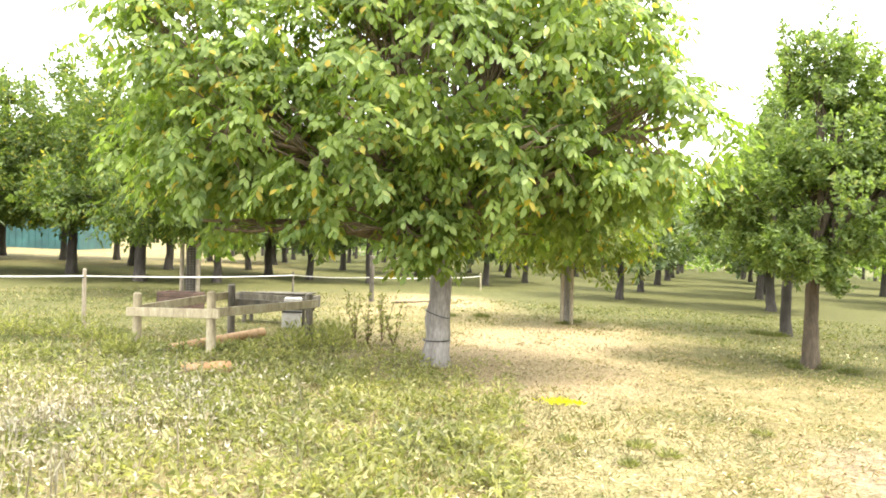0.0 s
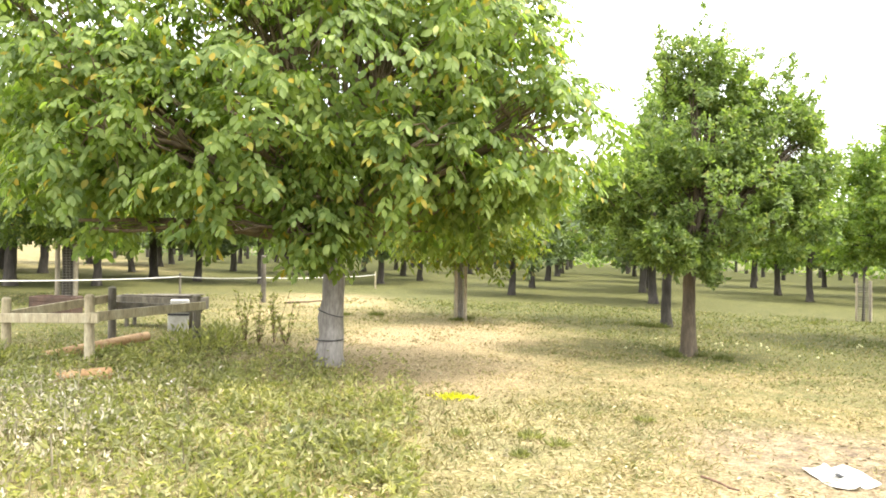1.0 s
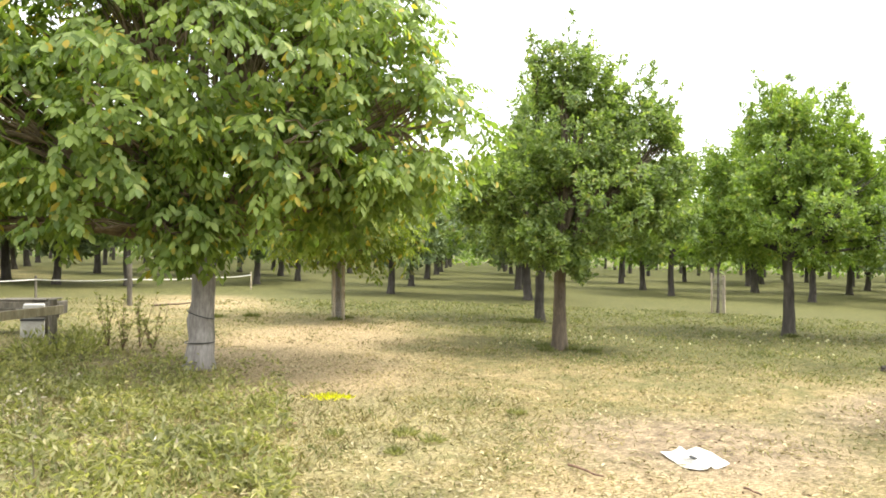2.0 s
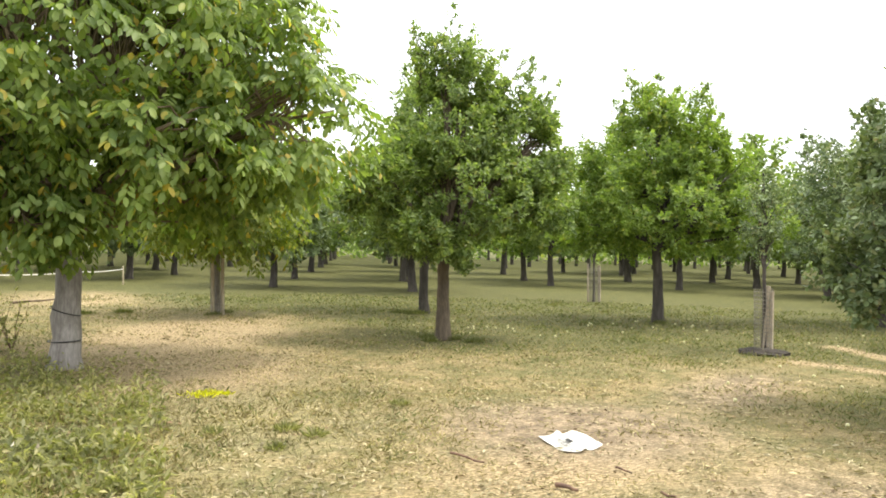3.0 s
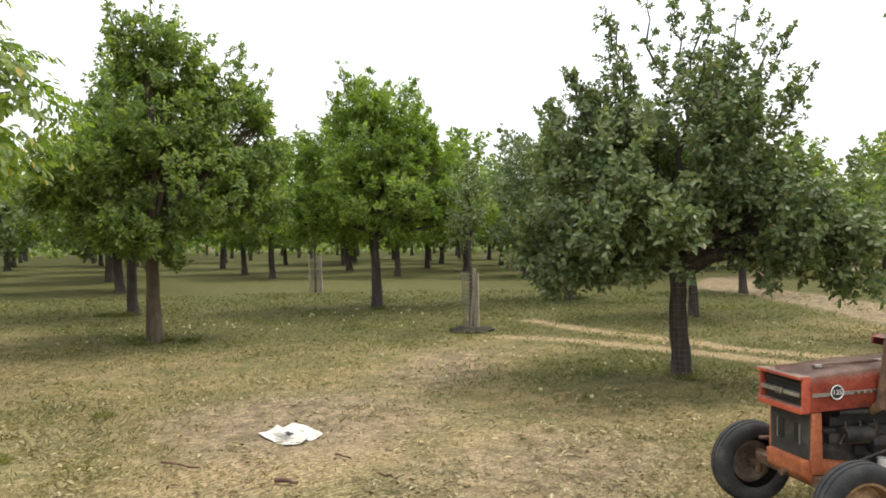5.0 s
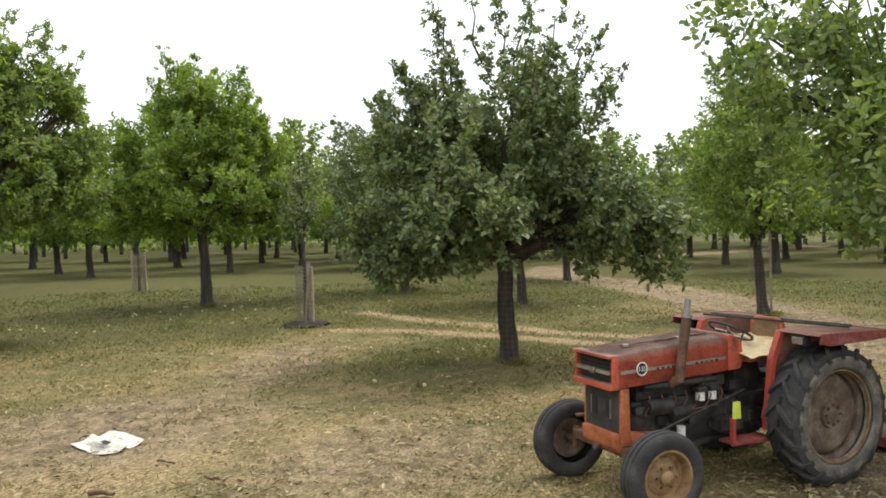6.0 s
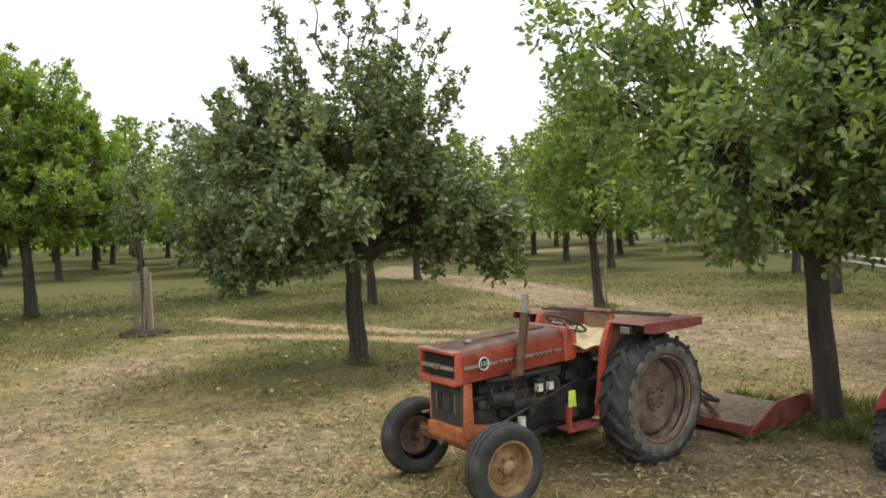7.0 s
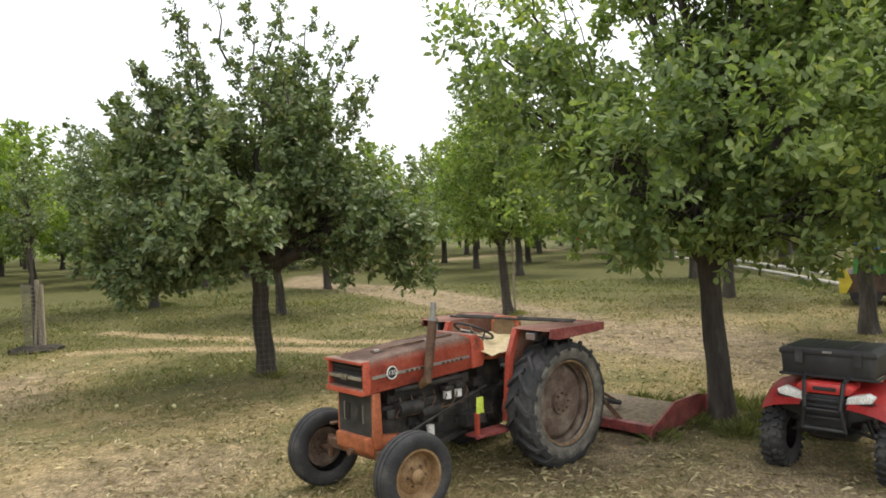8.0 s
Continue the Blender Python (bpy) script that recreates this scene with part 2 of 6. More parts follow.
            for q in range(per):
                t = (q + .5) / per
                ang = q * 2.4 + rng.normal(0, .25, (k0, 1))
                rad = np.cos(ang) * a + np.sin(ang) * b
                pos.append(c0 + way * (t - .5) * spread * 1.15 + rng.normal(0, spread * .05, (k0, 3)))
                axis.append(unit(rad * (1.1 - .6 * t) + way * (.35 + .6 * t) + rng.normal(0, .15, (k0, 3)) + [0, 0, -.12]))
                nor.append(unit(way * 1.0 - rad * .35 + [0, 0, .35] + rng.normal(0, .25, (k0, 3))))
                ln_.append(leaf[0] * small * rng.uniform(.7, 1.25, k0))
                wd_.append(leaf[1] * small * rng.uniform(.75, 1.2, k0))

    spray(cen, out, per_clump, clump_r)
    tops = cen[np.argsort(cen[:, 2] - .45 * np.hypot(cen[:, 0], cen[:, 1]))[-max(8, len(cen) // 5):]]
    grown = [(tuple(q), tuple(q + np.array([q[0] * .08 + rng.normal(0, .15), q[1] * .08 + rng.normal(0, .15), rng.uniform(.35, 1.05)]))) for q in tops[rng.integers(0, len(tops), spires)]]
    for (x0, y0, z0), (x1, y1, z1) in (*shoots, *grown):
        a, b = np.array([x0, y0, z0]), np.array([x1, y1, z1])
        ln = bend(a, b, .1, 7, rng, .05)
        br.add(ln, np.linspace(.022, .005, 7), 4)
        tt = rng.uniform(0, 1, 21)[:, None] ** 1.15
        cc = a + (b - a) * tt + rng.normal(0, .12, (21, 3)) * (1.25 - tt)
        spray(cc, unit(rng.normal(size=(21, 3))), 9, .11, .8)
    new("branchwork", br.mesh("branchwork", M_TWIG if bark is M_BARK_PALE else bark)).parent = root
    crown = leaf_mesh("crown", np.concatenate(pos), np.concatenate(axis), np.concatenate(nor), np.concatenate(ln_), np.concatenate(wd_), mat, fine)
    new("crown", crown).parent = root
    return root


def put(ob, u, v, turn=0.0, size=1.0):
    ob.matrix_basis = Matrix.Translation(place(u, v)) @ pose(0, 0, 0, 0, 0, turn) @ Matrix.Scale(size, 4)
    return ob


# ---- ground ----
def patch(px, py, cx, cy, rx, ry, turn=0.0):
    c, s_ = math.cos(radians(turn)), math.sin(radians(turn))
    dx, dy = px - cx, py - cy
    return np.exp(-(((dx * c + dy * s_) / rx) ** 2 + ((-dx * s_ + dy * c) / ry) ** 2))


def strip(px, py, line, w):
    """How much a place lies on a band of half-width w along a line of plan places."""
    best = np.full(px.shape, 1e9)
    for (ax, ay), (bx, by) in zip(line, line[1:]):
        t = np.clip(((px - ax) * (bx - ax) + (py - ay) * (by - ay)) / ((bx - ax) ** 2 + (by - ay) ** 2), 0, 1)
        best = np.minimum(best, np.hypot(px - ax - t * (bx - ax), py - ay - t * (by - ay)))
    return np.exp(-(best / w) ** 2)


def ruts(px, py, line, half, w):
    """Two wheel ruts, half apart from the middle of a line of plan places."""
    best = np.full(px.shape, 1e9)
    for (ax, ay), (bx, by) in zip(line, line[1:]):
        t = np.clip(((px - ax) * (bx - ax) + (py - ay) * (by - ay)) / ((bx - ax) ** 2 + (by - ay) ** 2), 0, 1)
        best = np.minimum(best, np.hypot(px - ax - t * (bx - ax), py - ay - t * (by - ay)))
    return np.exp(-((best - half) / w) ** 2)


TRACK = [(75, 9), (50, 17), (38, 17.5), (31.8, 15), (29.5, 11.6), (25.5, 7.6), (18.9, 2.4), (15, .2), (14.2, -3), (16, -9), (22, -18)]
SIDE_TRACK = [(13.2, 11.5), (13.95, 9.5), (14.0, 8.3), (14.0, 5.4), (14.4, 2.5)]
OUTER_TRACK = [(16.2, 13), (15.65, 11), (15.5, 9.5), (15.0, 7), (15.1, 5.3), (15.5, 3)]


def covers(px, py):
    """Bare soil, sandy straw, rich green with painted tree shade, and weeds over the plan."""
    bare = np.maximum.reduce([.72 * strip(px, py, TRACK, 1.9), ruts(px, py, TRACK, .85, .42), .85 * patch(px, py, 16, -.5, 3.6, 2.6), .85 * patch(px, py, 5.5, 8.2, 2.6, 2.2, -20), .7 * patch(px, py, 6.2, 4.6, 2.6, 2.0), .75 * patch(px, py, 9.5, 9.5, 3.2, 1.2, 30), .8 * patch(px, py, 8.5, 0.2, 3, .9, -20), .8 * patch(px, py, 13, -2.2, 3.2, 1.8), .75 * patch(px, py, 6.6, -1.2, 2.2, 1.6)])
    sand = np.maximum.reduce([patch(px, py, 1.7, 18.5, 2.4, 5.0, -25), .9 * patch(px, py, 1.6, 14.0, 2.2, 3.0, -10), .3 * patch(px, py, 2.2, 9.6, 1.7, 2.6, -20), .6 * patch(px, py, -1, 30, 3, 5), .8 * patch(px, py, 4.4, 6.7, 1.9, 1.2), .9 * strip(px, py, SIDE_TRACK, .36), .9 * strip(px, py, OUTER_TRACK, .36), .8 * ruts(px, py, TRACK, .85, .25)])
    # the four patches at negative x put tree shade into the turf colour
    lush_shade = np.maximum.reduce([patch(px, py, 13.2, 7.0, 4.6, 2.0, -15), .6 * patch(px, py, 17, 13, 7, 5), .5 * patch(px, py, 10.5, 20, 4, 6), patch(px, py, 23, 9.5, 5, 1.8, 20), .35 * patch(px, py, 24, 0, 6, 2.5), .8 * patch(px, py, 9.6, -.8, 1.1, .9), 1.0 * patch(px, py, -17, 36, 18, 15), .75 * patch(px, py, -8, 20, 7, 5), .7 * patch(px, py, -10, 15, 5, 4), .85 * patch(px, py, -14, 23, 9, 7)])
    # far grass is greener, and darkened further for shade under the rows
    far = np.clip((np.hypot(px, py) - 17) / 12, 0, 1) * np.clip((px + .35 * py - 6) / 8 + .45 * (py > 34), 0, 1)
    yard = np.clip((np.hypot(px - 2, py - 2) - 10.5) / 5, 0, 1) * np.clip((px - 3) / 4, 0, 1)
    lush_shade = np.maximum(lush_shade, (.36 + .34 * np.clip((py - 5) / 5, 0, 1)) * yard * (1 - .8 * bare) * (1 - .7 * sand))
    lush_shade = np.maximum(lush_shade, 1.0 * far * (1 - .8 * bare) * (1 - .6 * sand))
    weeds = np.clip(np.maximum.reduce([patch(px, py, -4.5, 10.5, 4.2, 3.6), patch(px, py, -5.5, 14.5, 3.6, 2.4), patch(px, py, -1.6, 11.5, 1.9, 2.2), .8 * patch(px, py, -.6, 8.4, 1.8, 1.6), .6 * patch(px, py, 1.2, 10, 3.0, 3.0)]), 0, 1)
    return bare, sand, lush_shade, weeds


def build_ground():
    def axis_steps():
        fine = np.arange(-24, 36.01, 0.32)
        out = 36 + np.cumsum(0.4 * 1.17 ** np.arange(1, 42))
        return np.concatenate([(-out + 12)[::-1], fine, out])
    ax = axis_steps()
    n = len(ax)
    gx, gy = np.meshgrid(ax, ax, indexing="ij")
    px, py = gx.ravel(), gy.ravel()
    h = np.zeros(len(px))
    near = np.hypot(px, py) < 60
    h[near] = [0.035 * noise.noise(Vector((a * .45, b * .45, 0))) + 0.018 * noise.noise(Vector((a * 1.7, b * 1.7, 3))) for a, b in zip(px[near], py[near])]
    h -= 0.03 * strip(px, py, TRACK, .8)
    co = np.stack([px, py, gz(px, py) + h], 1)
    i = (np.arange(n - 1)[:, None] * n + np.arange(n - 1)[None]).ravel()
    me = mesh_of("ground", co, np.stack([i, i + n, i + n + 1, i + 1], 1), M_GROUND, True)
    for nm, val in zip(("bare", "sand", "lush_shade", "weeds"), covers(px, py)):
        me.attributes.new(nm, "FLOAT", "POINT").data.foreach_set("value", val.astype(np.float32))
    return tagged(new("ground", me), "dry patchy orchard grass with bare sandy soil", "ground", kind="structure")


def ground_material():
    m, n, l, b = material("orchard_turf")

    def attr(nm):
        a = n.new("ShaderNodeAttribute")
        a.attribute_name = nm
        return a.outputs["Fac"]
    coarse = noise_node(n, l, 0.55, 5, 0.6)
    mid = noise_node(n, l, 3.5, 5, 0.65)
    fine = noise_node(n, l, 42, 4, 0.7)
    blades = noise_node(n, l, 16, 5, 0.75, stretch=(1, 2.2, 1))
    turf = ramp_node(n, [(0.3, (0.085, 0.086, 0.030)), (0.45, (0.140, 0.128, 0.050)), (0.55, (0.228, 0.180, 0.085)), (0.68, (0.33, 0.258, 0.135))])
    l.new(maths(n, l, "ADD", maths(n, l, "MULTIPLY", coarse.outputs["Fac"], .5), maths(n, l, "MULTIPLY", mid.outputs["Fac"], .5)), turf.inputs[0])
    soil = ramp_node(n, [(0.3, (0.105, 0.078, 0.052)), (0.5, (0.22, 0.170, 0.108)), (0.7, (0.36, 0.283, 0.18))])
    l.new(mid.outputs["Fac"], soil.inputs[0])
    straw = ramp_node(n, [(0.35, (0.225, 0.165, 0.085)), (0.65, (0.37, 0.29, 0.168))])
    l.new(blades.outputs["Fac"], straw.inputs[0])
    # deep green of thick grass, kept dark for the painted tree shade too
    green = ramp_node(n, [(0.3, (0.054, 0.060, 0.018)), (0.7, (0.122, 0.116, 0.040))])
    l.new(mid.outputs["Fac"], green.inputs[0])

    def edge(sock, lo, hi, gain):
        mr = n.new("ShaderNodeMapRange")
        mr.interpolation_type = "SMOOTHSTEP"
        mr.inputs[1].default_value, mr.inputs[2].default_value = lo, hi
        l.new(maths(n, l, "ADD", sock, maths(n, l, "MULTIPLY", maths(n, l, "SUBTRACT", blades.outputs["Fac"], .3), gain)), mr.inputs[0])
        return mr.outputs[0]
    c = mix_node(n, l, edge(attr("lush_shade"), .3, .95, .6), turf.outputs[0], green.outputs[0])
    weedy = ramp_node(n, [(0.3, (0.15, 0.145, 0.06)), (0.7, (0.32, 0.285, 0.15))])
    l.new(mid.outputs["Fac"], weedy.inputs[0])
    c = mix_node(n, l, edge(attr("weeds"), .2, 1.0, .6), c, weedy.outputs[0])
    c = mix_node(n, l, edge(attr("sand"), .3, .9, .7), c, straw.outputs[0])
    c = mix_node(n, l, edge(attr("bare"), .4, .95, .7), c, soil.outputs[0])
    g = ramp_node(n, [(0.32, (0.62, 0.62, 0.6)), (0.5, (1, 1, 1)), (0.7, (1.25, 1.23, 1.2))])
    l.new(fine.outputs["Fac"], g.inputs[0])
    g2 = ramp_node(n, [(0.34, (0.5, 0.49, 0.46)), (0.5, (0.95, 0.94, 0.92)), (0.62, (1.45, 1.42, 1.38))])
    l.new(blades.outputs["Fac"], g2.inputs[0])
    c = mix_node(n, l, 1.0, mix_node(n, l, 1.0, c, g.outputs[0], "MULTIPLY"), g2.outputs[0], "MULTIPLY")
    # trodden hay: pale flecks in drifts over the darker turf
    hay = noise_node(n, l, 13, 3, 0.6, stretch=(1.0, 1.9, 1))
    drift = noise_node(n, l, 0.8, 4, 0.6)
    hm, dm = n.new("ShaderNodeMapRange"), n.new("ShaderNodeMapRange")
    hm.inputs[1].default_value, hm.inputs[2].default_value = .56, .66
    dm.inputs[1].default_value, dm.inputs[2].default_value = .40, .62
    l.new(hay.outputs["Fac"], hm.inputs[0])
    l.new(drift.outputs["Fac"], dm.inputs[0])
    c = mix_node(n, l, maths(n, l, "MULTIPLY", maths(n, l, "MULTIPLY", hm.outputs[0], dm.outputs[0]), maths(n, l, "SUBTRACT", .65, maths(n, l, "MULTIPLY", attr("lush_shade"), .75))), c, (0.40, 0.335, 0.21))
    l.new(c, b.inputs["Base Color"])
    b.inputs["Roughness"].default_value = 0.95
    b.inputs["Specular IOR Level"].default_value = 0.2
    bump(n, l, b, maths(n, l, "ADD", fine.outputs["Fac"], blades.outputs["Fac"]), 0.7, 0.03)
    return m


M_GROUND = ground_material()
build_ground()

# ---- trees near the path of the camera ----
WALNUT = (-.58, 14.55)
walnut = put(tree("walnut_tree", 11, .235, 2.5,
    [((0, 0, 6.0), (4.0, 3.8, 3.2)), ((3.4, -.3, 4.5), (2.0, 2.1, 1.6)), ((-3.8, -.3, 4.6), (2.5, 2.4, 1.8)), ((-1.6, -1.8, 3.9), (2.2, 1.6, 1.1)),
     ((1.5, -1.6, 3.8), (1.9, 1.5, 1.0)), ((-.35, -1.6, 2.7), (.85, .6, .8)), ((-.3, -1.6, 2.3), (.7, .55, .7)), ((-.35, -1.5, 2.8), (.9, .6, .7)), ((-1.5, -1.7, 2.75), (.85, .7, .65)), ((-4.1, -.2, 2.9), (.85, .9, 1.0)), ((2.5, .6, 3.2), (1.3, 1.4, .7)),
     ((0, 1.5, 8.2), (3, 2.6, 1.6)), ((-4.4, 0, 6.3), (2.4, 2.2, 1.9)), ((3.0, 0, 6.6), (1.5, 2.0, 1.5))],
    1750, 35, (.185, .098), M_WALNUT, M_BARK_PALE, (.12, 0), "walnut", fine=True, clump_r=.33, limbs=3, twigs=.5, holes=.0), *WALNUT)
tagged(walnut, "large walnut tree with drooping yellow-green leaves and pale trunk", "tree")
A_SHOOTS = [((.3, 0, 6.4), (.35, 0, 8.0)), ((-.4, 0, 6), (-.7, 0, 7.4)), ((1.2, 0, 6.0), (1.9, .2, 7.2)), ((1.6, 0, 5.2), (2.9, 0, 6.5)), ((.8, .3, 6.4), (1.0, .4, 7.6)), ((2.2, -.3, 5.2), (3.0, -.6, 6.3)), ((2.4, 0, 4.9), (3.2, -.2, 5.7)), ((1.2, -.2, 5.6), (2.3, -.5, 6.9))]
tree_a = put(tree("orchard_tree", 21, .165, 2.2, [((.2, 0, 3.35), (2.3, 2.1, 1.3)), ((.5, 0, 4.8), (1.75, 1.7, 1.3)), ((.2, 0, 6.2), (.9, .85, 1.1)), ((.9, 0, 6.0), (.8, .8, .7)), ((1.9, -.3, 5.2), (.95, .8, .8)), ((2.4, -.6, 4.4), (.8, .8, .9)),
    ((-1.6, .2, 3.6), (1.0, 1.1, .8)), ((2.2, -.7, 3.2), (1.0, 1.0, .8)), ((.1, -.5, 2.1), (.55, .5, .6)), ((-.9, -.8, 2.5), (.9, .8, .6))],
    1050, 45, (.122, .064), M_OAK, M_BARK_BROWN, (.05, 0), shoots=A_SHOOTS, spires=16, fine=True, clump_r=.25, holes=-.1), 7.38, 16.53)
tagged(tree_a, "tall leafy orchard tree with upright shoots and straight brown trunk", "tree", "orchard trees")
tree_b = put(tree("orchard_tree", 22, .17, 2.5, [((.1, 0, 3.5), (2.8, 2.6, 1.4)), ((.1, 0, 5.0), (2.3, 2.2, 1.5)), ((.1, 0, 6.2), (1.4, 1.3, 1.0)), ((2.3, -1.4, 3.0), (1.3, 1.2, .9)), ((-2.0, 1.3, 3.1), (1.2, 1.1, .9)), ((1.6, -1.0, 4.6), (1.2, 1.1, .9)), ((-1.4, 1.0, 4.6), (1.1, 1.0, .9))],
    1150, 45, (.135, .075), M_BRIGHT, M_BARK, (-.06, 0), shoots=[((0, 0, 6.7), (0, 0, 7.7)), ((.5, 0, 6.3), (.8, 0, 7.3)), ((-.7, 0, 5.9), (-.9, 0, 6.9))], spires=20, holes=-.1), 15.64, 18.75)
tagged(tree_b, "bright green orchard tree with rounded crown and dark trunk", "tree", "orchard trees")
C_SHOOTS = [((-.7, .5, 4.8), (-.9, .7, 6.0)), ((-.2, .2, 5.0), (-.5, .3, 6.3)), ((.5, 0, 4.9), (.9, -.3, 6.4)), ((.8, -.3, 4.7), (1.2, -.8, 6.2)), ((1.2, -.7, 4.4), (1.5, -1.3, 5.6)), ((1.4, -1, 4), (1.9, -1.6, 5.1)), ((-.7, .5, 4.6), (-1.0, .6, 5.9)), ((.2, 0, 5), (.3, .1, 6.1))]
tree_c = put(tree("apple_tree", 31, .155, 1.9, [((-.4, .3, 3.1), (1.8, 1.8, 1.2)), ((.25, -.1, 3.7), (1.6, 1.6, 1.1)), ((.8, -1.4, 2.7), (1.1, 1.4, .95)), ((-.6, 1.0, 3.85), (1.05, 1.05, .85)), ((-.9, 1.9, 2.2), (.7, .8, .75)), ((.9, -2.1, 2.1), (.6, .8, .55)), ((-1.3, -.2, 2.4), (1.2, 1.2, .7)), ((-.95, 1.75, 1.85), (.65, .65, .6)), ((.7, -1.25, 1.9), (.7, .75, .5)), ((1.1, -2.2, 1.85), (.6, .7, .5)), ((-.5, 1.0, 2.0), (.7, .7, .5))],
    1150, 40, (.108, .066), M_APPLE, M_BARK, (0, .06), shoots=C_SHOOTS, clump_r=.24, spires=42, fine=True, holes=-.1), 11.45, 6.05)
tagged(tree_c, "spreading grey-green apple tree with low hanging branches", "tree", "orchard trees")
tree_e = put(tree("orchard_tree", 41, .142, 2.0, [((0, -.3, 3.5), (2.5, 2.4, 1.3)), ((.2, -.5, 4.8), (2.1, 2.0, 1.3)), ((-.2, 1.7, 3.5), (1.1, 1.0, .9)), ((-1.2, -1.7, 2.9), (1.6, 1.8, .9)), ((0, -1.2, 6.0), (1.5, 1.5, 1.0)), ((-1.3, .5, 2.9), (1.2, 1.2, .8)), ((-.8, -1.2, 2.4), (1.4, 1.4, .6)), ((.3, .2, 2.6), (1.8, 1.8, .65)), ((-.9, .7, 2.45), (1.1, 1.1, .55)), ((-.5, 2.0, 4.3), (1.1, 1.0, .9)), ((0, .3, 5.5), (1.3, 1.1, 1.0)), ((.1, -.9, 6.9), (2.0, 1.9, 1.3)), ((.3, -2.3, 5.0), (1.5, 1.4, 1.3))],
    1450, 40, (.102, .058), M_PALE, M_BARK, (-.02, .12), shoots=[((-.3, 1.0, 5), (-.5, 1.3, 5.9))], clump_r=.26, spires=24, fine=True, holes=-.14), 9.39, -.83)
tagged(tree_e, "dense dark green orchard tree with thick dark trunk", "tree", "orchard trees")

# ---- further trees: four crowns, turned and scaled row by row ----
KINDS = [
    tagged(put(tree("orchard_tree", 51, .165, 2.2, [((0, 0, 3.7), (2.5, 2.4, 1.5)), ((.2, 0, 5.2), (1.9, 1.9, 1.5)), ((0, 0, 6.6), (1, 1, 1))], 600, 27, (.14, .09), M_OAK, M_BARK, (.08, 0), shoots=[((0, 0, 7), (.1, 0, 8)), ((1, 0, 6), (1.3, .2, 7))], clump_r=.40, twigs=.12, limbs=2, spires=13), 9.57, 23.0), "green orchard tree with full rounded crown", "tree", "orchard trees"),
    tagged(put(tree("apple_tree", 52, .17, 1.9, [((0, 0, 3.3), (2.6, 2.6, 1.4)), ((-.4, .3, 4.6), (2.0, 2.0, 1.3)), ((.9, 0, 2.6), (1.6, 1.6, .8))], 600, 27, (.135, .09), M_APPLE, M_BARK, (-.1, .05), shoots=[((0, 0, 5.4), (.2, .2, 6.6)), ((-.8, 0, 5), (-1, .3, 6.2))], clump_r=.40, twigs=.12, limbs=2, spires=13), 22.2, 16.1), "grey-green apple tree with broad low crown", "tree", "orchard trees"),
    tagged(put(tree("orchard_tree", 53, .16, 2.3, [((0, 0, 3.9), (2.2, 2.2, 1.5)), ((0, .2, 5.4), (2.0, 2.0, 1.7)), ((.4, 0, 7), (1.1, 1.1, 1))], 600, 30, (.14, .09), M_OAK, M_BARK, (.12, .1), shoots=[((.3, 0, 7.4), (.4, 0, 8.4))], clump_r=.40, twigs=.12, limbs=2, spires=13), 19.9, 3.64, 40, .78), "bright green orchard tree with slender trunk", "tree", "orchard trees"),
    tagged(put(tree("walnut_tree", 54, .2, 2.4, [((0, 0, 4.4), (3.0, 2.8, 1.9)), ((0, 0, 6.3), (2.2, 2.2, 1.6)), ((-1.4, -1, 2.9), (1.6, 1.4, .8)), ((1.3, -.8, 2.9), (1.4, 1.4, .8))], 560, 28, (.2, .10), M_DEEP, M_BARK, (0, 0), "walnut", clump_r=.5, twigs=.12, limbs=2), -9.8, 27.2), "dark green walnut tree with drooping leaves", "tree", "orchard trees"),
]
PEN_TREE = tagged(tree("walnut_tree", 55, .2, 2.2, [((0, 0, 4.0), (3.6, 3.5, 1.9)), ((.2, 0, 6.0), (2.8, 2.8, 1.8)), ((-2.2, -1.2, 3.0), (1.8, 1.8, 1.0)), ((2.1, -1.0, 2.9), (1.8, 1.8, 1.0)), ((0, -2.0, 2.9), (1.9, 1.6, .9))], 700, 27, (.195, .113), M_DEEP, M_BARK, (.05, 0), clump_r=.46, twigs=.12, limbs=2, spires=8), "broad dark green tree with low hanging crown", "tree", "orchard trees")
FAR_KINDS = []
for seed, lob, mat_, nm, lab in (
        (71, [((0, 0, 3.3), (3.2, 3.1, 1.6)), ((.2, 0, 5.2), (2.3, 2.2, 1.7)), ((0, 0, 7.0), (1.2, 1.2, 1.0))], M_OAK, "orchard_tree", "green orchard tree standing in its row"),
        (72, [((0, 0, 3.2), (3.0, 2.9, 1.6)), ((-.4, .3, 4.8), (2.4, 2.4, 1.5)), ((.9, 0, 2.4), (2.0, 2.0, .9))], M_APPLE, "apple_tree", "grey-green apple tree with broad crown in its row"),
        (73, [((0, 0, 3.3), (3.1, 3.0, 1.6)), ((0, .2, 5.3), (2.2, 2.2, 1.8)), ((.4, 0, 7.2), (1.2, 1.2, 1))], M_BRIGHT, "orchard_tree", "bright green orchard tree standing in its row"),
        (74, [((0, 0, 4.2), (3.2, 3.0, 2.2)), ((0, 0, 6.4), (2.5, 2.5, 1.8)), ((-1.4, -1, 2.7), (1.8, 1.8, .9))], M_WALNUT, "walnut_tree", "broad walnut tree standing in its row")):
    k_ = tree(nm, seed, .18, 2.1, lob, 330, 9, (.37, .24), mat_, M_BARK, (.1, .05), shoots=[((0, 0, 6), (.2, .2, 8))], clump_r=.5, twigs=.03, limbs=1)
    FAR_KINDS.append(tagged(k_, lab, "tree", "orchard trees"))
